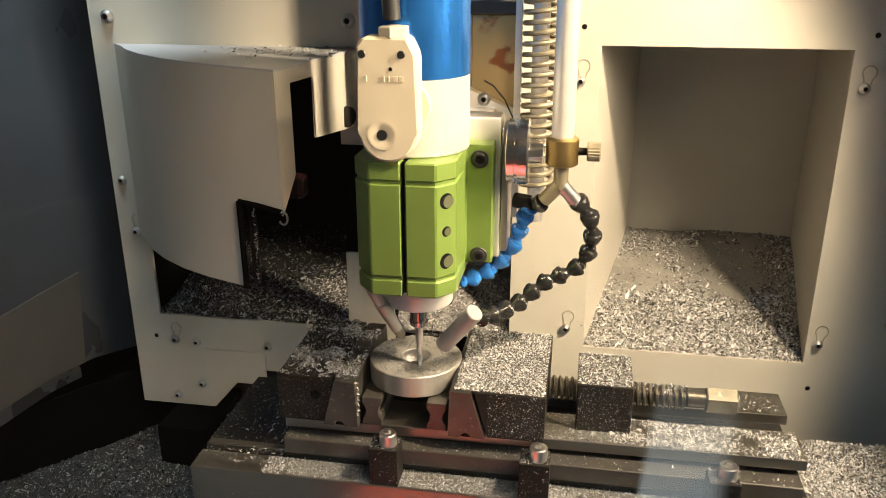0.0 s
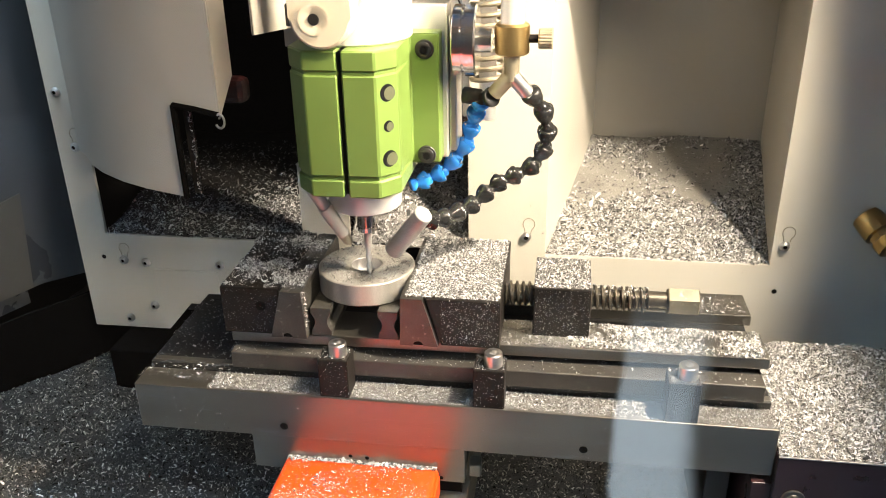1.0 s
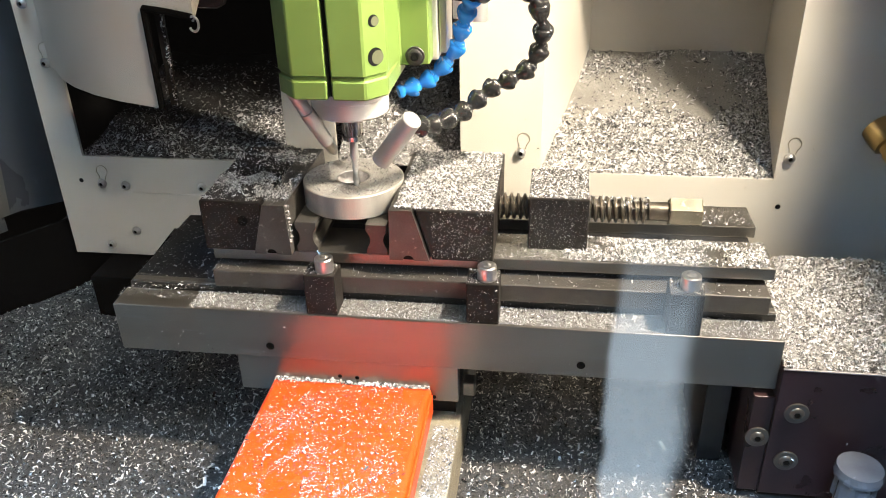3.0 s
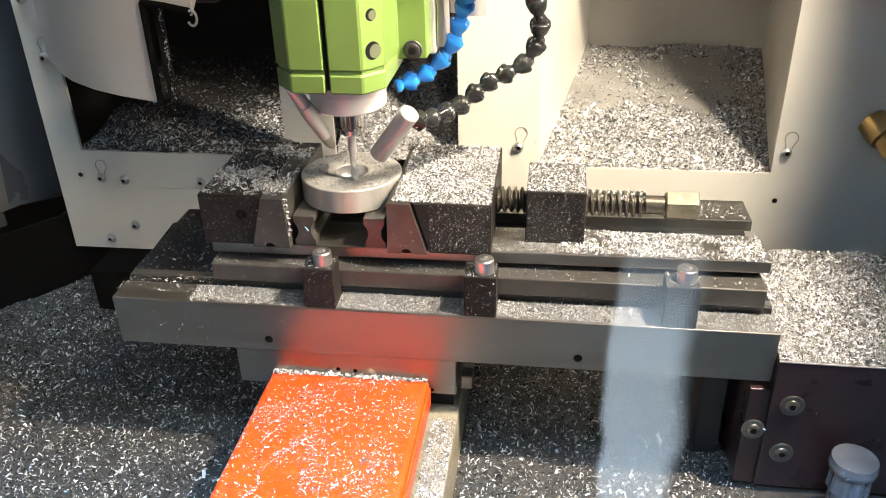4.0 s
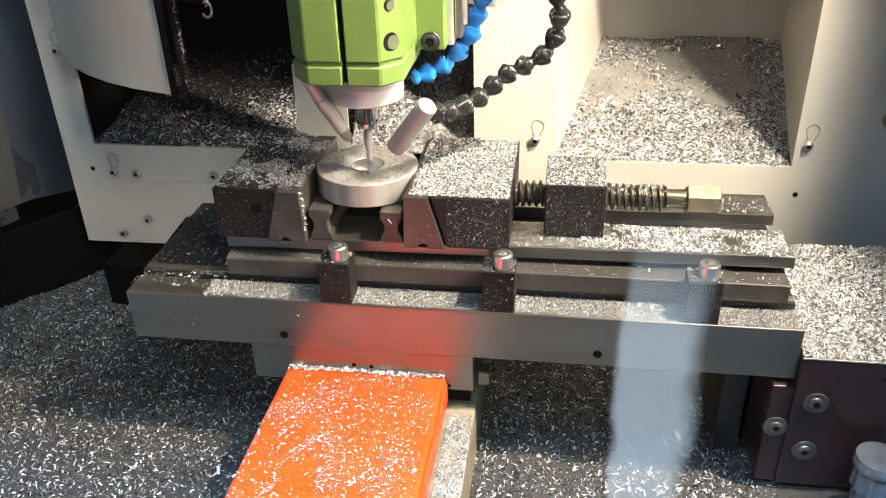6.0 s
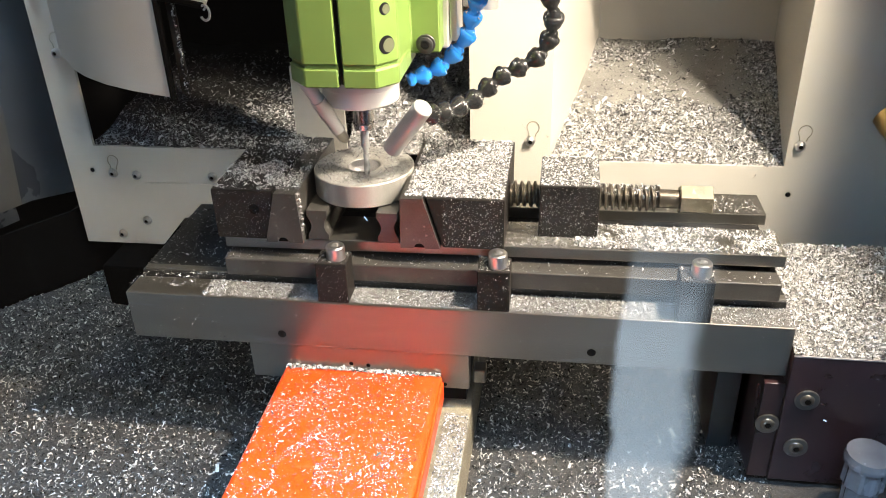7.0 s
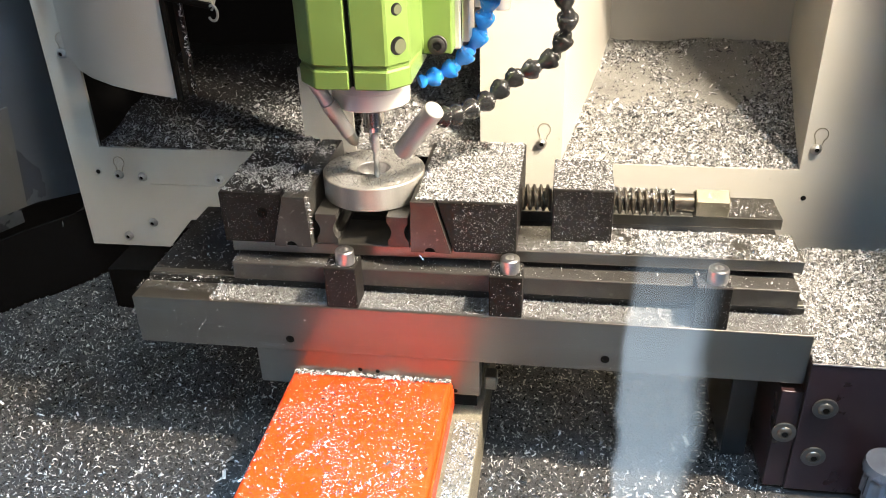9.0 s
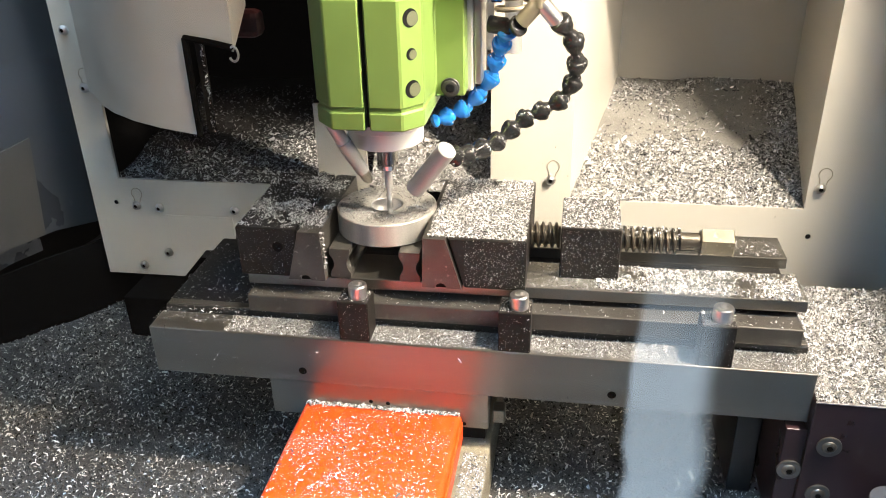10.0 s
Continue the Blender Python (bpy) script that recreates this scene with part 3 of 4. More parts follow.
ZC = [0.131, 0.1415, 0.1435, 0.2005, 0.2025, 0.2135]
for half, nm in ((-1, "half_shell"), (1, "half_shell")):
    part("core", turned(oct_slab(0.965, ZC[0] + 0.001, ZC[5] - 0.001, half, 0.0), gi), GREEN, clamp)
    part("lower_band", turned(oct_slab(1.0, ZC[0], ZC[1], half), gi), GREEN, clamp)
    part(nm, turned(oct_slab(1.0, ZC[2], ZC[3], half), gi), GREEN, clamp)
    part("upper_band", turned(oct_slab(1.0, ZC[4], ZC[5], half), gi), GREEN, clamp)
part("slit_filler", turned(box(AX - 0.0014, AX + 0.0014, AY - 0.036, AY + 0.018, 0.1315, 0.2125, 0), gi), INK, clamp)
part("flange", turned(join(slab([(AX + 0.0280, AY - 0.020), (AX + 0.0297, AY + 0.006), (-0.0690, AY + 0.006), (-0.0690, 0.4725), (AX + 0.0280, 0.4725)], 0.1375, 0.2145, 0.0008)), gi), GREEN, clamp)
for z in (0.1425, 0.2055):
    cap_screw((-0.0773, AY + 0.0062, z), (0, -1, 0), 0.0044, 0.0030, BLACKOX, washer=0.0056, parent=clamp, name="socket_screw", label="black socket screw")
fx, fy = (AX + 0.0245, AY - 0.03575)
fn = Vector((0.0115, -0.0100, 0)).normalized()
for z, r in ((0.1535, 0.0048), (0.172, 0.0032), (0.1905, 0.0048)):
    c = Vector((fx, fy, z))
    hole = smooth_by_angle(part("bolt_hole", turned(lathe([(0, 0), (0, r * 1.0), (0.00025, r), (0.00025, 0)], c, c + fn, 24), gi), INK, clamp, "recessed bolt hole"))
    # disc for the lit inner wall, off-centre so a painted shade crescent remains
    c2 = c + Vector((r * 0.20, r * 0.23, -r * 0.10))
    smooth_by_angle(part("lit_hole_wall", turned(lathe([(0, 0), (0, r * 0.78), (0.00032, r * 0.78), (0.00032, 0)], c2, c2 + fn, 24), gi), HOLE_LIT, hole))

# ---- spindle motor ----
sp = thing("spindle_motor", "blue and silver milling spindle with beige connector and end mill", "spindle", (AX, AY, 0.131))
si = sp.matrix_world.inverted()
R = 0.0322
smooth_by_angle(part("silver_body", turned(lathe([(0, 0), (0, R - 0.001), (0.001, R), (0.0445, R), (0.0445, 0)], (AX, AY, 0.2135), (AX, AY, 1), 64), si), SILVER, sp))
smooth_by_angle(part("blue_housing", turned(lathe([(0, 0), (0, R + 0.0002), (0.20, R + 0.0002), (0.20, 0)], (AX, AY, 0.2582), (AX, AY, 1), 64), si), BLUE, sp, "glossy blue anodised housing"))
smooth_by_angle(part("nose_cap", turned(lathe([(0, 0), (0, 0.0205), (0.0012, 0.0222), (0.010, 0.0225), (0.0105, 0.0232), (0.0195, 0.0232), (0.0195, 0)], (AX, AY, 0.1112), (AX, AY, 1), 48), si), SILVER, sp))
smooth_by_angle(part("collet_nose", turned(lathe([(0, 0), (0, 0.0048), (0.0010, 0.0060), (0.0038, 0.0063), (0.0040, 0.0053), (0.0052, 0.0053), (0.0054, 0.0063), (0.0185, 0.0063), (0.0185, 0)], (AX, AY, 0.0928), (AX, AY, 1), 32), si), CHROME, sp))
# end mill: shank, neck and twisted flutes
mill = lathe([(0, 0), (0.0, 0.0025), (0.016, 0.0025), (0.0185, 0.0016), (0.0205, 0.0016)], (AX, AY, 0.0975), (AX, AY, 0), 20)
prev = None
for k in range(25):
    z = 0.0770 - 0.017 * k / 24
    ring = []
    for i in range(16):
        a = 2 * math.pi * i / 16 + k * 0.26
        r = 0.0020 * (0.68 + 0.32 * abs(math.cos(a - k * 0.26)) ** 1.5)
        ring.append(mill.verts.new((AX + r * math.cos(a), AY + r * math.sin(a), z)))
    if prev:
        for i in range(16):
            mill.faces.new((prev[i], prev[(i + 1) % 16], ring[(i + 1) % 16], ring[i]))
    prev = ring
mill.faces.new(prev)
smooth_by_angle(part("end_mill", turned(mill, si), NOZZLE, sp, "bright slender end mill"))
# connector
CX, CY = -0.1213, 0.402
out = [(CX + 0.0165 * math.sin(a), 0.2320 - 0.0165 * math.cos(a)) for a in np.linspace(-math.pi / 2, math.pi / 2, 15)] + [(CX + 0.0165, 0.274), (CX + 0.0118, 0.2835), (CX - 0.0125, 0.2835), (CX - 0.0165, 0.279)]
part("connector", turned(prism(out, CY, CY + 0.0165, 0.0015), si), BEIGE_P, sp, "beige plastic cable connector")
smooth_by_angle(part("connector_boss", turned(lathe([(0, 0.0075), (0.0006, 0.0083), (0.0006, 0.0035), (0.0002, 0.0030), (0.0002, 0)], (CX - 0.003, CY, 0.2310), (CX - 0.003, CY - 1, 0.2310), 32), si), BEIGE_P, sp))
smooth_by_angle(part("boss_screw", turned(lathe([(0, 0), (0.0, 0.0031), (0.0009, 0.0028), (0.0009, 0)], (CX - 0.003, CY, 0.2310), (CX - 0.003, CY - 1, 0.2310), 24), si), BLACKOX, sp))
for dx in (-0.0130, 0.0085):
    smooth_by_angle(part("connector_screw", turned(lathe([(0, 0), (0, 0.0022), (0.0006, 0.0018), (0.0006, 0)], (CX + dx, CY - 0.0002, 0.2745), (CX + dx, CY - 1, 0.2745), 20), si), BLACKOX, sp))
smooth_by_angle(part("pin_hole", turned(rod((CX + 0.0025, CY - 0.0003, 0.2668), (CX + 0.0025, CY + 0.002, 0.2668), 0.0013, 16), si), INK, sp))
for k, (w, g) in enumerate([(0.0008, -0.0115), (0.0012, -0.002), (0.001, 0.001), (0.0022, 0.004), (0.0022, 0.0072)]):
    part("raised_mark", turned(box(CX + g, CX + g + w, CY - 0.0004, CY + 0.001, 0.2602, 0.2632, 0.0001), si), BEIGE_P, sp)
smooth_by_angle(part("cable_gland", turned(rod((CX + 0.003, CY + 0.008, 0.2825), (CX + 0.003, CY + 0.008, 0.2885), 0.0085, 6, 0.0006, None, 0.5), si), BEIGE_P, sp), 25)
smooth_by_angle(part("cable", turned(tube([(CX + 0.002, CY + 0.008, 0.292), (CX + 0.0015, CY + 0.007, 0.31), (CX - 0.002, CY + 0.004, 0.34), (CX - 0.01, CY + 0.0, 0.40)], 0.0048, 14), si), CABLE, sp, "black cable"))
smooth_by_angle(part("connector_neck", turned(rod((CX + 0.006, CY + 0.0165, 0.2440), (CX + 0.006, AY - 0.015, 0.2440), 0.0145, 32), si), BEIGE_P, sp))

# ---- coolant arm ----
arm = thing("hose_stand", "steel flange, brass clamp and bright rod carrying the coolant hoses", "stand", (-0.055, 0.462, 0.21))
ai = arm.matrix_world.inverted()
FY, FZ = 0.466, 0.2095
smooth_by_angle(part("flange_disc", turned(lathe([(0, 0), (0, 0.0195), (0.0005, 0.02), (0.005, 0.02), (0.0052, 0.0185), (0.0066, 0.0185), (0.0068, 0.0205), (0.0125, 0.0205), (0.0135, 0.0195), (0.0135, 0.0075), (0.0215, 0.0072), (0.0215, 0)], (-0.0607, FY, FZ), (1, FY, FZ), 48), ai), CHROME, arm))
smooth_by_angle(part("brass_clamp", turned(lathe([(0, 0), (0, 0.0085), (0.0012, 0.0100), (0.0165, 0.0100), (0.0178, 0.0085), (0.0178, 0)], (-0.0278, 0.467, 0.2015), (-0.0278, 0.467, 1), 32), ai), BRASS, arm, "brass rod clamp"))
smooth_by_angle(part("thumb_stem", turned(rod((-0.0185, 0.467, 0.2105), (-0.0125, 0.467, 0.2105), 0.0024, 16), ai), STEEL_D, arm))
bm = bmesh.new()
kn = 40
prof = []
for s, r in ((0, 0.0050), (0.0006, 0.0058), (0.0075, 0.0058), (0.0082, 0.0050)):
    prof.append([bm.verts.new((-0.0128 + s, 0.467 + (r * (1 - 0.06 * (i % 2))) * math.cos(2 * math.pi * i / kn), 0.2105 + (r * (1 - 0.06 * (i % 2))) * math.sin(2 * math.pi * i / kn))) for i in range(kn)])
for p, q in zip(prof, prof[1:]):
    for i in range(kn):
        bm.faces.new((p[i], p[(i + 1) % kn], q[(i + 1) % kn], q[i]))
bm.faces.new(prof[0])
bm.faces.new(prof[-1])
part("thumb_screw", turned(bm, ai), HEX, arm, "knurled brass thumb screw")
smooth_by_angle(part("rod", turned(rod((-0.0278, 0.467, 0.2185), (-0.0288, 0.467, 0.46), 0.0068, 32), ai), SILVER, arm, "bright steel rod"))
smooth_by_angle(part("lower_stub", turned(rod((-0.0278, 0.467, 0.186), (-0.0278, 0.467, 0.2016), 0.0046, 24), ai), HEX, arm))
for sx, dx in ((-1, 0.0105), (1, 0.0105)):
    smooth_by_angle(part("branch", turned(rod((-0.0278, 0.467, 0.1895), (-0.0278 + sx * dx, 0.4685, 0.1775), 0.0045, 20), ai), STEEL_L if sx > 0 else HEX, arm))


def bead(p, q, r, material, parent):
    """One ball-and-socket link of a segmented hose, from p towards q."""
    h = (Vector(q) - Vector(p)).length
    prof = [(-h * 0.12, 0), (-h * 0.12, r * 0.80), (-0.06 * h, r * 0.98), (0.10 * h, r * 1.02), (0.18 * h, r * 0.95), (0.40 * h, r * 0.82), (0.58 * h, r * 0.52), (0.66 * h, r * 0.48), (0.76 * h, r * 0.66), (0.90 * h, r * 0.72), (1.05 * h, r * 0.60), (1.05 * h, 0)]
    return smooth_by_angle(part("link", lathe(prof, p, q, 24), material, parent), 50)


BLACKP = [(-0.0165, 0.468, 0.1785), (-0.0088, 0.475, 0.1673), (-0.0060, 0.480, 0.1531), (-0.0075, 0.485, 0.1400), (-0.0138, 0.485, 0.1285), (-0.0246, 0.483, 0.1224), (-0.0343, 0.480, 0.1185), (-0.0424, 0.475, 0.1130), (-0.0503, 0.468, 0.1073), (-0.0584, 0.460, 0.1054), (-0.0658, 0.450, 0.1049), (-0.0723, 0.443, 0.1061), (-0.0760, 0.4385, 0.1075)]
hose = thing("coolant_hose", "glossy black segmented ball-joint coolant hose", "hose", (0, 0, 0), "coolant hoses")
for p, q in zip(BLACKP, BLACKP[1:]):
    bead(p, q, 0.0062, HOSE_K, hose)
smooth_by_angle(part("nozzle", rod((-0.0760, 0.4340, 0.1135), (-0.0985, 0.4475, 0.0820), 0.0058, 32, 0.0006), NOZZLE, hose, "bright aluminium nozzle tube"))
hose2 = thing("coolant_hose", "blue segmented ball-joint hose with black end links", "hose", (0, 0, 0), "coolant hoses")
BLUEP = [(-0.0395, 0.470, 0.1755), (-0.0465, 0.476, 0.1715), (-0.0500, 0.483, 0.1625), (-0.0535, 0.488, 0.1517), (-0.0569, 0.490, 0.1400), (-0.0643, 0.490, 0.1290), (-0.0732, 0.488, 0.1205), (-0.0829, 0.485, 0.1160), (-0.092, 0.48, 0.114)]
for k, (p, q) in enumerate(zip(BLUEP, BLUEP[1:])):
    bead(p, q, 0.0060, HOSE_K if k < 1 else HOSE_B, hose2)
smooth_by_angle(part("hose_end", rod((-0.0575, 0.478, 0.1745), (-0.0465, 0.476, 0.1735), 0.0050, 20), HOSE_K, hose2))
pipe = thing("coolant_pipe", "thin steel coolant pipe beside the spindle nose", "pipe", (-0.138, 0.41, 0.13))
pi_ = pipe.matrix_world.inverted()
smooth_by_angle(part("tube", turned(lathe([(0, 0), (0, 0.0038), (0.016, 0.0038), (0.0162, 0.0044), (0.030, 0.0044), (0.0305, 0.0040), (0.042, 0.0040), (0.042, 0)], (-0.1385, 0.418, 0.1335), (-0.1270, 0.4365, 0.0975), 24), pi_), NOZZLE, pipe))
smooth_by_angle(part("tip", turned(lathe([(0, 0), (0, 0.0040), (0.001, 0.0036), (0.007, 0.0032), (0.010, 0.0018), (0.010, 0)], (-0.1270, 0.4365, 0.0975), (-0.1230, 0.4430, 0.0850), 24), pi_), STEEL, pipe))
# big compression spring round its guide
spring = thing("balance_spring", "tall bright steel coil spring behind the rod", "spring", (-0.0458, 0.512, 0.17))
pts = [(0.0105 * math.cos(a), 0.0105 * math.sin(a), 0.003 + 0.0066 * a / (2 * math.pi)) for a in np.linspace(0, 2 * math.pi * 40, 40 * 20)]
smooth_by_angle(part("coil", tube(pts, 0.0017, 8), HEX, spring))
smooth_by_angle(part("guide", rod((0, 0, -0.02), (0, 0, 0.30), 0.0055, 20), ALU_M, spring))
part("back_channel", box(-0.017, -0.0125, 0.004, 0.012, -0.02, 0.30, 0.0005), ALU_M, spring)

# ---- machine table ----
table = thing("machine_table", "grey steel milling table dusted with chips", "table", (-0.06, 0.403, -0.034))
ti = table.matrix_world.inverted()
part("front_bar", turned(box(-0.2645, 0.1368, 0.4032, 0.4235, -0.0342, -0.0008, 0.0007), ti), STEEL, table, "ground steel front bar with two small holes")
part("bed", turned(box(-0.262, 0.1355, 0.4240, 0.52, -0.030, 0.0035, 0.0006), ti), BLACKOX, table)
part("strip", turned(box(-0.2600, 0.1350, 0.4245, 0.4295, 0.0036, 0.0050, 0.0003), ti), STEEL, table)
for x in (-0.1657, 0.0248):
    smooth_by_angle(part("hole", turned(lathe([(0, 0.0021), (0.0004, 0.0026), (0.0005, 0.0020), (0.0003, 0.0018), (0.0003, 0)], (x, 0.4032, -0.0255), (x, -1, -0.0255), 20), ti), INK, table))

saddle = thing("saddle_plate", "grey steel saddle plate hanging under the table", "plate", (-0.11, 0.39, -0.05))
di = saddle.matrix_world.inverted()
part("plate", turned(box(-0.1890, -0.0487, 0.4045, 0.415, -0.0608, -0.0346, 0.0005), di), STEEL, saddle)
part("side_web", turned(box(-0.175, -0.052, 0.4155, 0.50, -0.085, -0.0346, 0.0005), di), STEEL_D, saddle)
for x, z in ((-0.1235, -0.0465), (-0.1125, -0.0470), (-0.0640, -0.0580)):
    smooth_by_angle(part("hole", turned(rod((x, 0.4042, z), (x, 0.406, z), 0.0016, 16), di), INK, saddle))
part("limit_block", turned(box(-0.0468, -0.039, 0.410, 0.420, -0.060, -0.050, 0.001), di), STEEL, saddle)

cover = thing("slide_cover", "glossy orange plastic cover strewn with bright chips", "cover", (-0.11, 0.3, -0.06))
oi = cover.matrix_world.inverted()
shell = [(-0.1672, -0.0545), (-0.0655, -0.0545)]
shell += [(-0.0695 + 0.0040 * math.sin(a), -0.0544 + 0.0040 * math.cos(a)) for a in np.linspace(math.pi / 2, 0, 7)]
shell += [(-0.1632 + 0.0040 * math.sin(a), -0.0544 + 0.0040 * math.cos(a)) for a in np.linspace(0, -math.pi / 2, 7)]
smooth_by_angle(part("top", turned(prism(shell, 0.10, 0.4035, 0), oi), ORANGE, cover), 35)
part("side", turned(box(-0.0676, -0.0645, 0.10, 0.4025, -0.068, -0.0546, 0.0008), oi), ORANGE, cover)
part("side", turned(box(-0.1682, -0.1650, 0.10, 0.4025, -0.068, -0.0546, 0.0008), oi), ORANGE, cover)
ways = tagged(part("linear_way", box(-0.160, -0.0480, 0.10, 0.52, -0.118, -0.0780, 0.001), WAY), "dusty beige slideway under the orange cover", "slideway")

# ---- vise ----
vise = thing("vise_base", "dark steel machine vise bed with two rails", "vise", (-0.04, 0.47, 0.0035))
vi = vise.matrix_world.inverted()
part("base", turned(box(-0.2035, 0.1300, 0.4205, 0.530, 0.0051, 0.0168, 0.0008), vi), DULL, vise)
part("web", turned(box(-0.2000, 0.1280, 0.446, 0.515, 0.0168, 0.0205, 0), vi), BLACKOX, vise)
tilt = Matrix.Translation((-0.04, 0.43, 0)) @ Matrix.Rotation(radians(0.9), 4, "Z") @ Matrix.Translation((0.04, -0.43, 0))
part("front_rail", turned(turned(box(-0.2045, 0.1335, 0.4312, 0.4640, 0.0206, 0.0282, 0.0007), tilt), vi), STEEL, vise, "ground steel rail covered with chips")
part("back_rail", turned(turned(box(-0.2045, 0.1330, 0.484, 0.514, 0.0206, 0.0282, 0.0007), tilt), vi), STEEL, vise)
part("end_lug", turned(box(-0.2230, -0.2085, 0.478, 0.500, 0.014, 0.0235, 0.001), vi), STEEL_D, vise)
fixed = thing("fixed_jaw", "dark steel fixed jaw block heaped with chips", "vise jaw", (-0.18, 0.47, 0.0283))
fi = fixed.matrix_world.inverted()
part("block", turned(box(-0.2077, -0.1690, 0.4265, 0.515, 0.0284, 0.0612, 0.0008), fi), STEEL_D, fixed)
smooth_by_angle(part("bore", turned(lathe([(0, 0.0030), (0.0003, 0.0034), (0.0004, 0.0026), (0.0002, 0.0022), (0.0002, 0)], (-0.1815, 0.4265, 0.0490), (-0.1815, -1, 0.0490), 24), fi), INK, fixed))


def insert(xa, xb, xc, xd, xm):
    """A jaw insert seen from its end: a wedge on two feet with a half-round relief below."""
    arc = [(xm + 0.0034 * math.cos(a), 0.0284 + 0.0034 * math.sin(a)) for a in np.linspace(math.pi, 0, 9)]
    return prism([(xa, 0.0284)] + arc + [(xb, 0.0284), (xc, 0.0612), (xd, 0.0612)], 0.4235, 0.514, 0)


part("jaw_insert", turned(insert(-0.1755, -0.1520, -0.1535, -0.1670, -0.1645), fi), INSERT, fixed, "grey steel jaw insert")
part("relief", turned(prism([(-0.1645 + 0.0033 * math.cos(a), 0.0285 + 0.0033 * math.sin(a)) for a in np.linspace(0, math.pi, 11)], 0.4245, 0.50, 0), fi), INK, fixed)
moving = thing("moving_jaw", "dark steel moving jaw block covered in bright chips", "vise jaw", (-0.05, 0.47, 0.0283))
mvi = moving.matrix_world.inverted()
part("block", turned(prism([(-0.0660, 0.0284), (-0.0295, 0.0284), (-0.0292, 0.0612), (-0.0755, 0.0612)], 0.4255, 0.5165, 0.0006), mvi), STEEL_D, moving)
part("jaw_insert", turned(insert(-0.0915, -0.0675, -0.0770, -0.0905, -0.0800), mvi), INSERT, moving, "grey steel jaw insert with a reddish sheen")
part("relief", turned(prism([(-0.0800 + 0.0033 * math.cos(a), 0.0285 + 0.0033 * math.sin(a)) for a in np.linspace(0, math.pi, 11)], 0.4245, 0.50, 0), mvi), INK, moving)
nutb = tagged(part("nut_block", box(-0.0100, 0.0255, 0.4445, 0.4900, 0.0284, 0.0625, 0.0008), STEEL_D), "dark steel nut block sprinkled with chips", "block")
screw = thing("lead_screw", "threaded steel vise screw with a hexagonal end", "screw", (-0.02, 0.467, 0.045))
wi = screw.matrix_world.inverted()
SY, SZ = 0.4675, 0.0462


def thread(x0, x1, r=0.0082, pitch=0.0041):
    b = bmesh.new()
    n, rows = 20, int((x1 - x0) / pitch * 8)
    prev = None
    for k in range(rows + 1):
        x = x0 + (x1 - x0) * k / rows
        ring = []
        for i in range(n):
            a = 2 * math.pi * i / n
            ph = ((x - x0) / pitch - i / n) % 1.0
            d = 0.0024 * min(1, max(0, (abs(ph - 0.5) * 2 - 0.35) / 0.3))
            ring.append(b.verts.new((x, SY + (r - d) * math.cos(a), SZ + (r - d) * math.sin(a))))
        if prev:
            for i in range(n):
                b.faces.new((prev[i], prev[(i + 1) % n], ring[(i + 1) % n], ring[i]))
        else:
            b.faces.new(ring[::-1])
        prev = ring
    b.faces.new(prev)
    return b


part("thread", turned(thread(-0.0285, -0.0105), wi), THREAD, screw)
part("thread", turned(thread(0.0258, 0.0620), wi), THREAD, screw)
smooth_by_angle(part("neck", turned(rod((0.0615, SY, SZ), (0.0745, SY, SZ), 0.0058, 24), wi), THREAD, screw))
smooth_by_angle(part("hex_end", turned(rod((0.0740, SY, SZ), (0.0935, SY, SZ), 0.0092, 6, 0.0007, None, 0.52), wi), HEX_END, screw, "tarnished hexagonal end"), 20)
# parallels under the workpiece
for x0, x1, red in ((-0.1500, -0.1370, 0), (-0.1065, -0.0935, 1)):
    xm, w = (x0 + x1) / 2, (x1 - x0) / 2
    oz = [(x0, 0.0284), (x1, 0.0284), (x1, 0.0318)] + [(x1 - 0.0028 * math.sin(a), 0.0318 + 0.0125 * a / math.pi) for a in np.linspace(0.3, math.pi - 0.3, 7)] + [(x1, 0.0443), (x1, 0.0482), (x0, 0.0482), (x0, 0.0443)] + [(x0 + 0.0028 * math.sin(a), 0.0443 - 0.0125 * a / math.pi) for a in np.linspace(0.3, math.pi - 0.3, 7)] + [(x0, 0.0318)]
    tagged(part("parallel", prism(oz, 0.4290, 0.505, 0.0002), INSERT), "waisted grey steel parallel block under the workpiece", "parallel", "parallel blocks")
disc = thing("workpiece", "round turned steel workpiece with a milled bore", "workpiece", (-0.1205, 0.4645, 0.0485))
smooth_by_angle(part("disc", lathe([(0.0, 0.0098), (0.0, 0.0309), (0.0006, 0.0315), (0.0144, 0.0315), (0.015, 0.0309), (0.0150, 0.0104), (0.0142, 0.0098), (0.0, 0.0098)], (0, 0, 0), (0, 0, 1), 72), DISC, disc))
smooth_by_angle(part("bore_wall", lathe([(0.0010, 0), (0.0010, 0.0060), (0.0075, 0.0062), (0.0076, 0.0097), (0.0148, 0.0097), (0.0152, 0.0102)], (0, 0, 0), (0, 0, 1), 40), STEEL_L, disc, "bright freshly milled bore"))

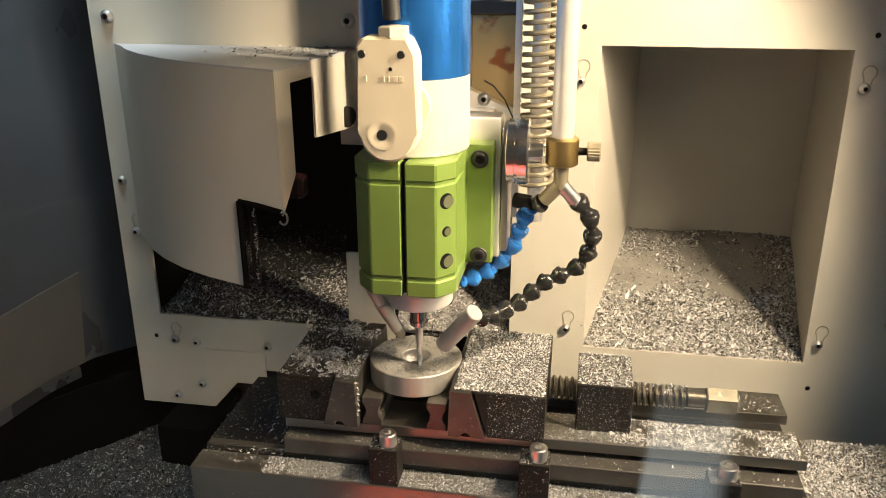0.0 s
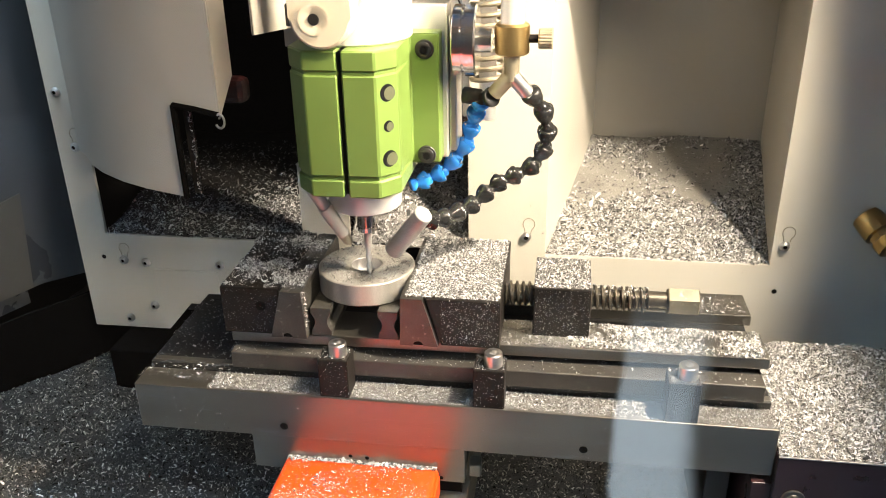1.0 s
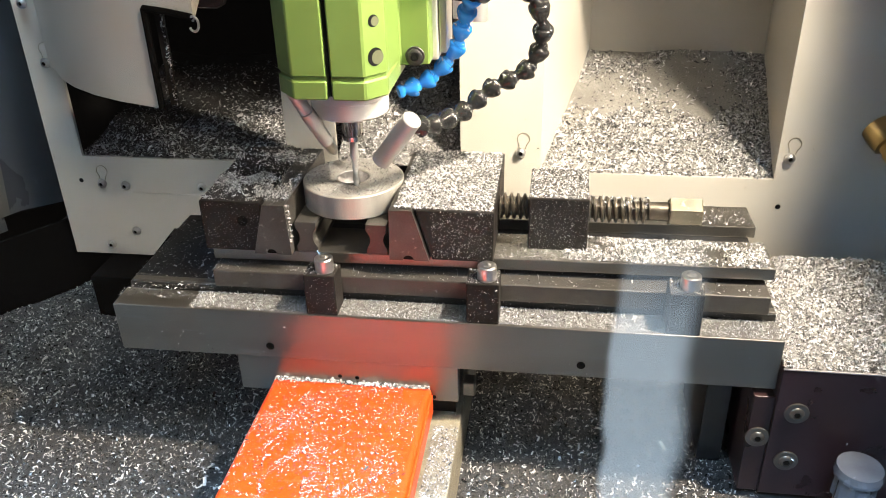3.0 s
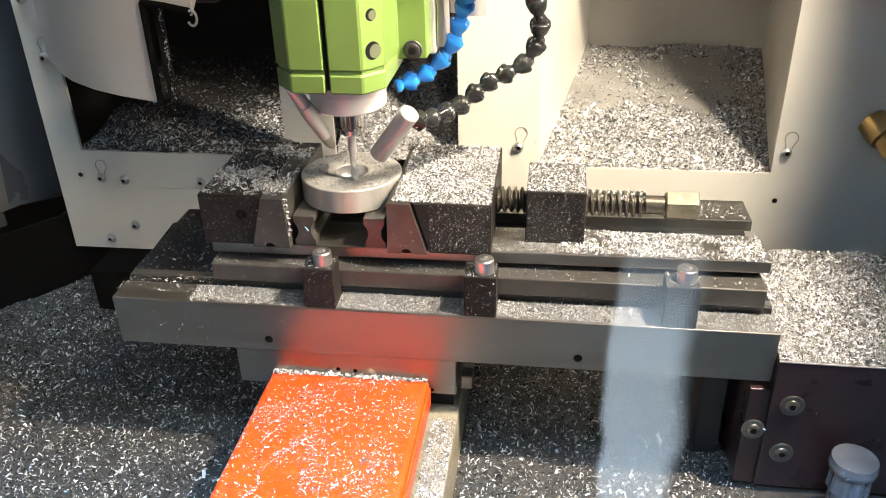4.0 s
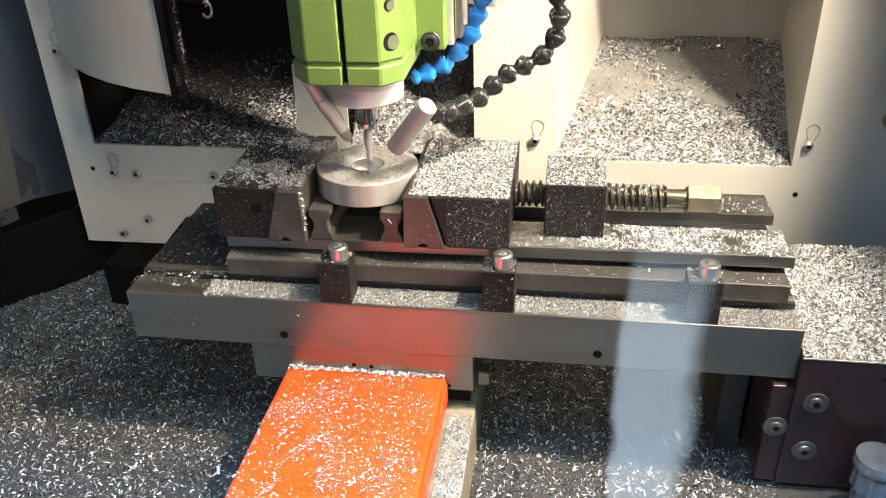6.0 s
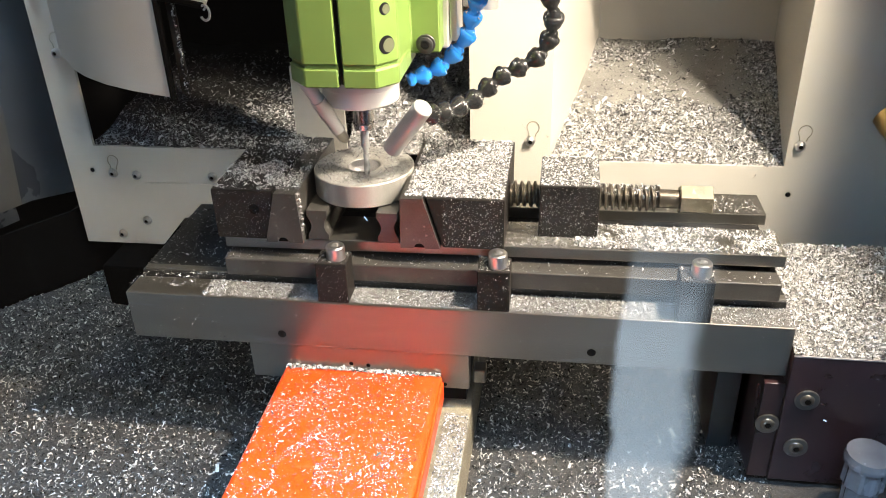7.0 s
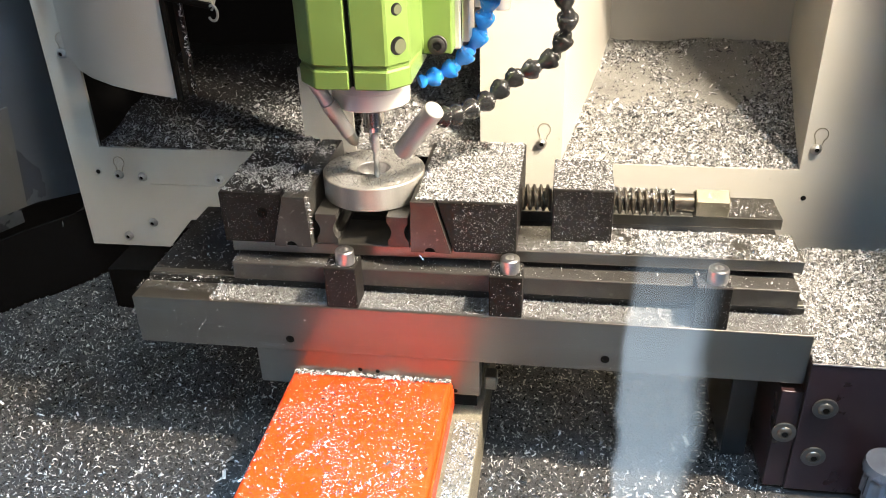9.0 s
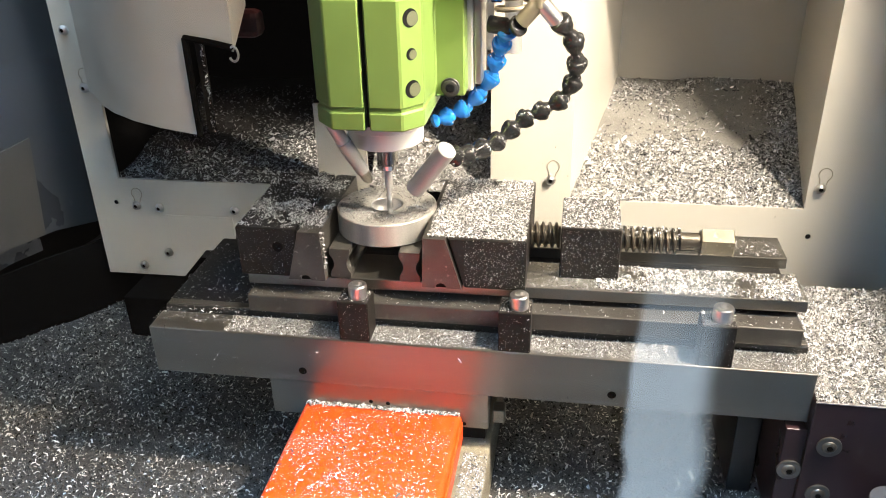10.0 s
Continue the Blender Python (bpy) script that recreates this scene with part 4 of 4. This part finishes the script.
# ---- clamps on the table ----
clampb = thing("step_clamp", "dark steel clamp block with a socket screw on the table", "clamp", (-0.1295, 0.4035, -0.0008), "table clamps")
part("block", box(-0.0105, 0.0085, 0.0002, 0.0165, 0.0, 0.0270, 0.0007), STEEL_D, clampb)
cap = part("screw", lathe([(0, 0), (0, 0.0056), (0.0078, 0.0056), (0.0086, 0.0049), (0.0086, 0.0028), (0.005, 0.0028), (0.005, 0)], (0.0010, 0.0080, 0.0271), (0.0010, 0.0080, 1), 28), STEEL_L, clampb, "bright socket cap screw")
smooth_by_angle(cap)
for x in (-0.0328, 0.0815):
    copy_thing(clampb, pose(x, 0.4035, -0.0008))

# ---- motor box at the end of the table ----
mb = thing("end_bracket", "dark maroon end bracket with a chip-covered top", "bracket", (0.2, 0.40, -0.12))
ei = mb.matrix_world.inverted()
part("body", turned(box(0.1372, 0.325, 0.3982, 0.520, -0.110, -0.0166, 0.0008), ei), MAROON, mb)
part("lower_lip", turned(box(0.1250, 0.1370, 0.4000, 0.50, -0.110, -0.0375, 0.0006), ei), MAROON, mb)
part("web", turned(box(0.105, 0.1200, 0.43, 0.50, -0.115, -0.0345, 0.0006), ei), BLACKOX, mb)
part("edge", turned(box(0.1372, 0.325, 0.3979, 0.3992, -0.0166, -0.0156, 0.0003), ei), STEEL_L, mb, "worn bright top edge")
for x, z in ((0.1493, -0.0462), (0.1308, -0.0671), (0.1492, -0.0823)):
    cap_screw((x, 0.3981 if x > 0.1372 else 0.3999, z), (0, -1, 0), 0.0046, 0.0026, STEEL, washer=0.0070, parent=mb, name="button_screw", button=True)
gland = thing("cable_gland", "dark translucent ribbed plastic cable gland", "cable gland", (0.208, 0.398, -0.10))
bm = lathe([(0, 0), (0, 0.0125), (0.004, 0.0135), (0.006, 0.0135), (0.0062, 0.0118)], (0.1835, 0.380, -0.067), (0.1835, 0.380, -1), 36)
n = 36
rings = []
for zz, r in ((0.006, 0.0115), (0.022, 0.0120), (0.024, 0.0100), (0.058, 0.0095)):
    rings.append([bm.verts.new((0.1835 + r * (1 - 0.07 * ((i // 2) % 2) * (zz < 0.025)) * math.cos(2 * math.pi * i / n), 0.380 + r * (1 - 0.07 * ((i // 2) % 2) * (zz < 0.025)) * math.sin(2 * math.pi * i / n), -0.067 - zz)) for i in range(n)])
for p, q in zip(rings, rings[1:]):
    for i in range(n):
        bm.faces.new((p[i], p[(i + 1) % n], q[(i + 1) % n], q[i]))
part("nut", turned(bm, gland.matrix_world.inverted()), KNOB, gland)
# hose fitting on the panel's edge
fit_ = thing("hose_fitting", "brass hose fitting with a red ring on the panel", "fitting", (0.230, Y, 0.058))
fa, fb = Vector((0, 0, 0)), Vector((0.045, -0.075, -0.045))
smooth_by_angle(part("body", lathe([(-0.004, 0), (-0.004, 0.011), (0.004, 0.0115), (0.012, 0.0115), (0.013, 0.0090), (0.017, 0.0090), (0.018, 0.0105), (0.026, 0.0105), (0.027, 0.0075), (0.036, 0.007), (0.036, 0)], fa, fb, 12), BRASS, fit_), 30)
smooth_by_angle(part("ring", lathe([(0.036, 0), (0.036, 0.0078), (0.041, 0.0078), (0.041, 0)], fa, fb, 24), RED, fit_, "red ring"))
smooth_by_angle(part("hose_tail", tube([fa + (fb - fa).normalized() * s + Vector((0, 0, -0.25 * max(0, s - 0.04) ** 1.2)) for s in np.linspace(0.04, 0.13, 8)], 0.006, 12), HOSE_K, fit_))

# ---- chips ----
def column_h(x, y):
    return 0.020 + 0.85 * max(0.0, y - Y) + 0.004 * noise.noise(Vector((x * 40, y * 40, 8)))


smooth_by_angle(tagged(part("chip_heap", sheet_mesh(-0.1645, -0.0680, Y + 0.001, 0.70, column_h), BED), "slope of packed chips heaped in the column opening", "metal chips", kind="stuff"), 80)
swarf("column_chips", "bright chips on the heap behind the spindle", patch(-0.1645, -0.0680, Y + 0.001, 0.70, column_h), 13260, 0.00186, CHIP, 0.5)
swarf("floor_chips", "dark oily metal chips carpeting the pan", patch(-0.50, -0.14, 0.22, 0.62, pan_h), 44950, 0.00161, CHIP_DULL, 0.5)
swarf("floor_chips", "dark oily metal chips carpeting the pan", patch(-0.05, 0.14, 0.22, 0.58, pan_h), 20745, 0.00161, CHIP_DULL, 0.5)
def drifted(n):
    """Chips over the recess floor, swept thin in two bare hollows towards the back."""
    x, y = rng.uniform(-0.005, 0.185, n), rng.uniform(Y + 0.001, DY - 0.002, n)
    u, d = (x + 0.005) / 0.19, (y - Y) / (DY - Y)
    wob = np.array([noise.noise(Vector((a * 45, b * 45, 6.1))) for a, b in zip(x, y)])
    bare = np.maximum(1.25 - np.hypot((u - 0.22) / 0.20, (d - 0.62) / 0.22), 1.3 - np.hypot((u - 0.66) / 0.22, (d - 0.74) / 0.30))
    thin = np.clip((bare + 0.55 * wob) * 1.8, 0, 1) * 0.93
    thin = np.maximum(thin, np.clip((d - 0.80) * 4, 0, 0.7) * (u < 0.75))
    keep = rng.uniform(0, 1, n) > thin
    x, y = x[keep], y[keep]
    return np.column_stack([x, y, [recess_h(a, b) for a, b in zip(x, y)]])


swarf("recess_chips", "bright aluminium chips drifted over the recess floor", drifted, 37749, 0.00188, CHIP, 0.5)
def pocket_drift(n):
    """Chips banked against the panel, thinning out towards the back of the pocket."""
    p = patch(-0.385, -0.07, Y + 0.001, 0.77, left_h)(n)
    deep = np.clip((p[:, 1] - 0.645 - 0.35 * (p[:, 0] + 0.30)) / 0.05, 0, 0.78)
    return p[rng.uniform(0, 1, len(p)) > deep]


swarf("pocket_chips", "metal chips drifted in the dark pocket", pocket_drift, 33115, 0.00209, CHIP, 0.5)
swarf("bracket_chips", "deep bright chips on top of the end bracket", patch(0.138, 0.325, 0.3990, 0.52, lambda x, y: -0.0160 + 0.006 * min(1, (y - 0.398) / 0.03) + 0.003 * noise.noise(Vector((x * 50, y * 50, 0)))), 37246, 0.00133, CHIP, 0.6)
smooth_by_angle(tagged(part("chip_heap", sheet_mesh(0.138, 0.325, 0.3995, 0.52, lambda x, y: -0.0166 + 0.006 * min(1, (y - 0.398) / 0.03) + 0.003 * noise.noise(Vector((x * 50, y * 50, 0)))), BED), "packed heap of bright chips on the end bracket", "metal chips", kind="stuff"), 80)
def jaw_drift(n):
    """Wet chips in uneven clumps, thickest near the jaw's front edge, with bare oily bands between."""
    x, y = rng.uniform(-0.207, -0.154, n), rng.uniform(0.4275, 0.514, n)
    v = (y - 0.4275) / 0.0865
    h = np.array([noise.noise(Vector((a * 70, b * 52, 3.7))) + 0.45 * noise.noise(Vector((a * 190, b * 170, 1.2))) for a, b in zip(x, y)])
    band = 0.55 * np.exp(-((v - 0.22) / 0.20) ** 2) + 0.40 * np.exp(-((v - 0.85) / 0.14) ** 2) - 0.25
    amount = h * 1.5 + band
    keep = rng.uniform(0, 1, n) < np.clip(amount * 1.6, 0.03, 1)
    return np.column_stack([x, y, 0.0613 + 0.0030 * np.clip(amount, 0, 1) * rng.uniform(0, 1, n)])[keep]


swarf("jaw_chips", "clumped bright chips on the fixed jaw", jaw_drift, 33189, 0.00098, CHIP, 0.5)
swarf("jaw_chips", "bright chips blanketing the moving jaw", patch(-0.088, -0.030, 0.4265, 0.516, 0.0613), 18861, 0.00095, CHIP, 0.5)
swarf("jaw_chips", "loose bright chips over the fixed jaw", patch(-0.207, -0.154, 0.428, 0.514, 0.0615, 0.8, 50), 2571, 0.00100, CHIP, 0.5)
swarf("nut_chips", "fine chips on the nut block", patch(-0.0095, 0.025, 0.445, 0.4895, 0.0626), 3672, 0.00087, CHIP, 0.3)
swarf("disc_chips", "scattered chips on the workpiece", lambda n: (lambda a, r: np.column_stack([-0.1205 + r * np.cos(a), 0.4645 + r * np.sin(a), np.full(len(a), 0.0636)]))(rng.uniform(0, 2 * np.pi, n), 0.0115 + 0.0185 * rng.uniform(0, 1, n) ** 0.7), 2184, 0.00083, CHIP, 0.3)
swarf("rail_chips", "heaped bright chips along the vise rail", patch(0.012, 0.131, 0.4330, 0.463, lambda x, y: 0.0284 + 0.002 * max(0, noise.noise(Vector((x * 60, y * 60, 9)))), 0.55, 45), 11142, 0.00112, CHIP, 0.6)
swarf("rail_chips", "chips along the vise rail", patch(-0.0290, 0.012, 0.4315, 0.463, 0.0284, 0.6, 45), 1497, 0.00086, CHIP, 0.4)
swarf("rail_chips", "chips on the back rail", patch(0.03, 0.131, 0.488, 0.513, 0.0284, 0.8, 45), 1497, 0.00095, CHIP, 0.4)
swarf("ledge_chips", "chips lying on the vise base ledge", patch(-0.203, 0.129, 0.421, 0.445, 0.0169, 0.8, 60), 2947, 0.00078, CHIP, 0.4)
swarf("bar_chips", "fine chips along the top of the table bar", patch(-0.215, 0.136, 0.4040, 0.4230, -0.0007), 20287, 0.00070, CHIP, 0.5)
swarf("bed_chips", "sparse chips on the black table bed", patch(-0.262, -0.205, 0.405, 0.51, 0.0037), 1152, 0.00116, CHIP, 0.3)
swarf("cover_chips", "bright chips sprinkled on the orange cover", patch(-0.165, -0.069, 0.20, 0.403, -0.0503, 1.5, 38), 12716, 0.00091, CHIP, 0.3)
swarf("cover_chips", "line of chips piled at the cover's end", patch(-0.165, -0.0665, 0.4008, 0.4040, -0.0500), 1469, 0.00130, CHIP, 0.6)
swarf("way_chips", "chips on the slideway", patch(-0.064, -0.0485, 0.20, 0.40, -0.0779), 3744, 0.00089, CHIP, 0.4)
swarf("lid_chips", "loose chips on the hood lid", lambda n: np.column_stack([np.clip(rng.normal(-0.235, 0.03, n), -0.32, -0.195), np.clip(rng.normal(0.555, 0.018, n), 0.51, 0.586), np.full(n, LIDZ + 0.0016)]), 230, 0.00193, CHIP, 0.5)


def on_face(x0, x1, y, z0, z1):
    def place(n):
        return np.column_stack([rng.uniform(x0, x1, n), np.full(n, y), rng.uniform(z0, z1, n)])
    return place


swarf("stuck_chips", "specks stuck to the table bar's face", on_face(-0.264, 0.136, 0.4028, -0.033, -0.002), 892, 0.00053, CHIP, 1.2, -0.0003)
swarf("stuck_chips", "specks stuck to the dark jaw faces", on_face(-0.066, -0.030, 0.4252, 0.030, 0.061), 1201, 0.00045, CHIP, 1.2, -0.0003)
swarf("stuck_chips", "specks stuck to the fixed jaw's face", on_face(-0.207, -0.17, 0.4262, 0.030, 0.061), 651, 0.00037, CHIP, 1.2, -0.0003)
swarf("stuck_chips", "specks stuck to the nut block's face", on_face(-0.0095, 0.025, 0.4442, 0.030, 0.062), 1063, 0.00041, CHIP, 1.2, -0.0003)
swarf("stuck_chips", "specks stuck to the beige panel", on_face(-0.066, -0.008, Y - 0.0006, 0.03, 0.17), 572, 0.00048, CHIP_DULL, 1.2, -0.0003)
def streaks(n):
    """Chips lying in slanting rows, as the coolant washed them down."""
    k = rng.integers(0, 9, n)
    cx, cy = rng.uniform(-0.152, -0.085, 9)[k], rng.uniform(0.27, 0.37, 9)[k]
    s = rng.uniform(-1, 1, n) * rng.uniform(0.006, 0.016, 9)[k]
    return np.column_stack([cx + 0.55 * s + rng.normal(0, 0.0007, n), cy + 0.85 * s + rng.normal(0, 0.0007, n), np.full(n, -0.0502)])


swarf("cover_streaks", "shavings lying in slanting rows on the orange cover", streaks, 772, 0.00067, CHIP, 0.2)
swarf("cover_streaks", "long curled shavings on the orange cover", patch(-0.160, -0.070, 0.26, 0.395, -0.0502, 1.2, 40), 118, 0.00172, CHIP, 0.10, slim=0.3)
swarf("screw_chips", "chips caught in the vise screw thread", lambda n: (lambda a, x: np.column_stack([x, SY + 0.0072 * np.cos(a), SZ + 0.0072 * np.sin(a)]))(rng.uniform(0.2, 2.6, n), rng.uniform(0.0265, 0.0615, n)), 260, 0.00119, CHIP, 0.8)
swarf("bracket_edge_chips", "bright chips caught along the hanging bracket", on_face(-0.2412, -0.2390, 0.4872, 0.100, 0.159), 150, 0.00149, CHIP, 1.0, -0.0003)
swarf("clamp_chips", "fine specks on the clamp blocks' faces", lambda n: np.column_stack([rng.choice([-0.1295, -0.0328, 0.0815], n) + rng.uniform(-0.010, 0.0085, n), np.full(n, 0.4034), rng.uniform(0.001, 0.025, n)]), 420, 0.00050, CHIP, 1.2, -0.0003)
swarf("clamp_chips", "chips on the table clamps", lambda n: np.column_stack([rng.choice([-0.1295, -0.0328, 0.0815], n) + rng.uniform(-0.010, 0.008, n), rng.uniform(0.404, 0.4195, n), np.full(n, 0.0264)]), 900, 0.00071, CHIP, 0.4)
swarf("insert_chips", "chips clinging to the jaw insert beside the workpiece", on_face(-0.1530, -0.1505, 0.4250, 0.034, 0.061), 110, 0.00119, CHIP, 1.0, -0.0003)
swarf("hose_chips", "chips sticking to the blue hose links", lambda n: (lambda k, a: np.array([[BLUEP[i][0] + 0.0045 * math.cos(b), BLUEP[i][1] - 0.0047, BLUEP[i][2] + 0.0035 * math.sin(b)] for i, b in zip(k, a)]))(rng.integers(2, 8, n), rng.uniform(0, 6.28, n)), 160, 0.0010, CHIP, 0.9)
swarf("hose_chips", "chips sticking to the black hose links", lambda n: (lambda k, a: np.array([[BLACKP[i][0] + 0.0045 * math.cos(b), BLACKP[i][1] - 0.0045, BLACKP[i][2] + 0.0035 * math.sin(b)] for i, b in zip(k, a)]))(rng.integers(2, 12, n), rng.uniform(0, 6.28, n)), 300, 0.00119, CHIP, 0.9)
swarf("stuck_chips", "specks stuck to the black table bed edge", on_face(-0.262, 0.135, 0.4237, 0.000, 0.0034), 411, 0.00048, CHIP, 1.0, -0.0003)
swarf("stuck_chips", "specks stuck to the maroon bracket", on_face(0.138, 0.22, 0.3978, -0.10, -0.018), 119, 0.00048, CHIP_DULL, 1.0, -0.0003)
swarf("glass_specks", "tiny chips stuck to the inside of the window", lambda n: np.column_stack([rng.uniform(-0.055, 0.04, n), np.full(n, 0.0496), rng.uniform(0.205, 0.262, n)]), 26, 0.00021, CHIP_DULL, 1.2, -0.0001)
swarf("stuck_chips", "specks stuck to the lower beige panel", on_face(-0.40, -0.215, Y - 0.0016, -0.07, 0.015), 205, 0.00045, CHIP, 1.2, -0.0003)
swarf("stuck_chips", "specks stuck to the panel under the recess", on_face(-0.005, 0.165, Y - 0.0006, 0.0, 0.017), 154, 0.00053, CHIP, 1.2, -0.0003)
swarf("cover_chips", "scattered bright chips on the orange cover", patch(-0.165, -0.069, 0.22, 0.402, -0.0502, 0.5, 25), 4488, 0.00094, CHIP, 0.25)
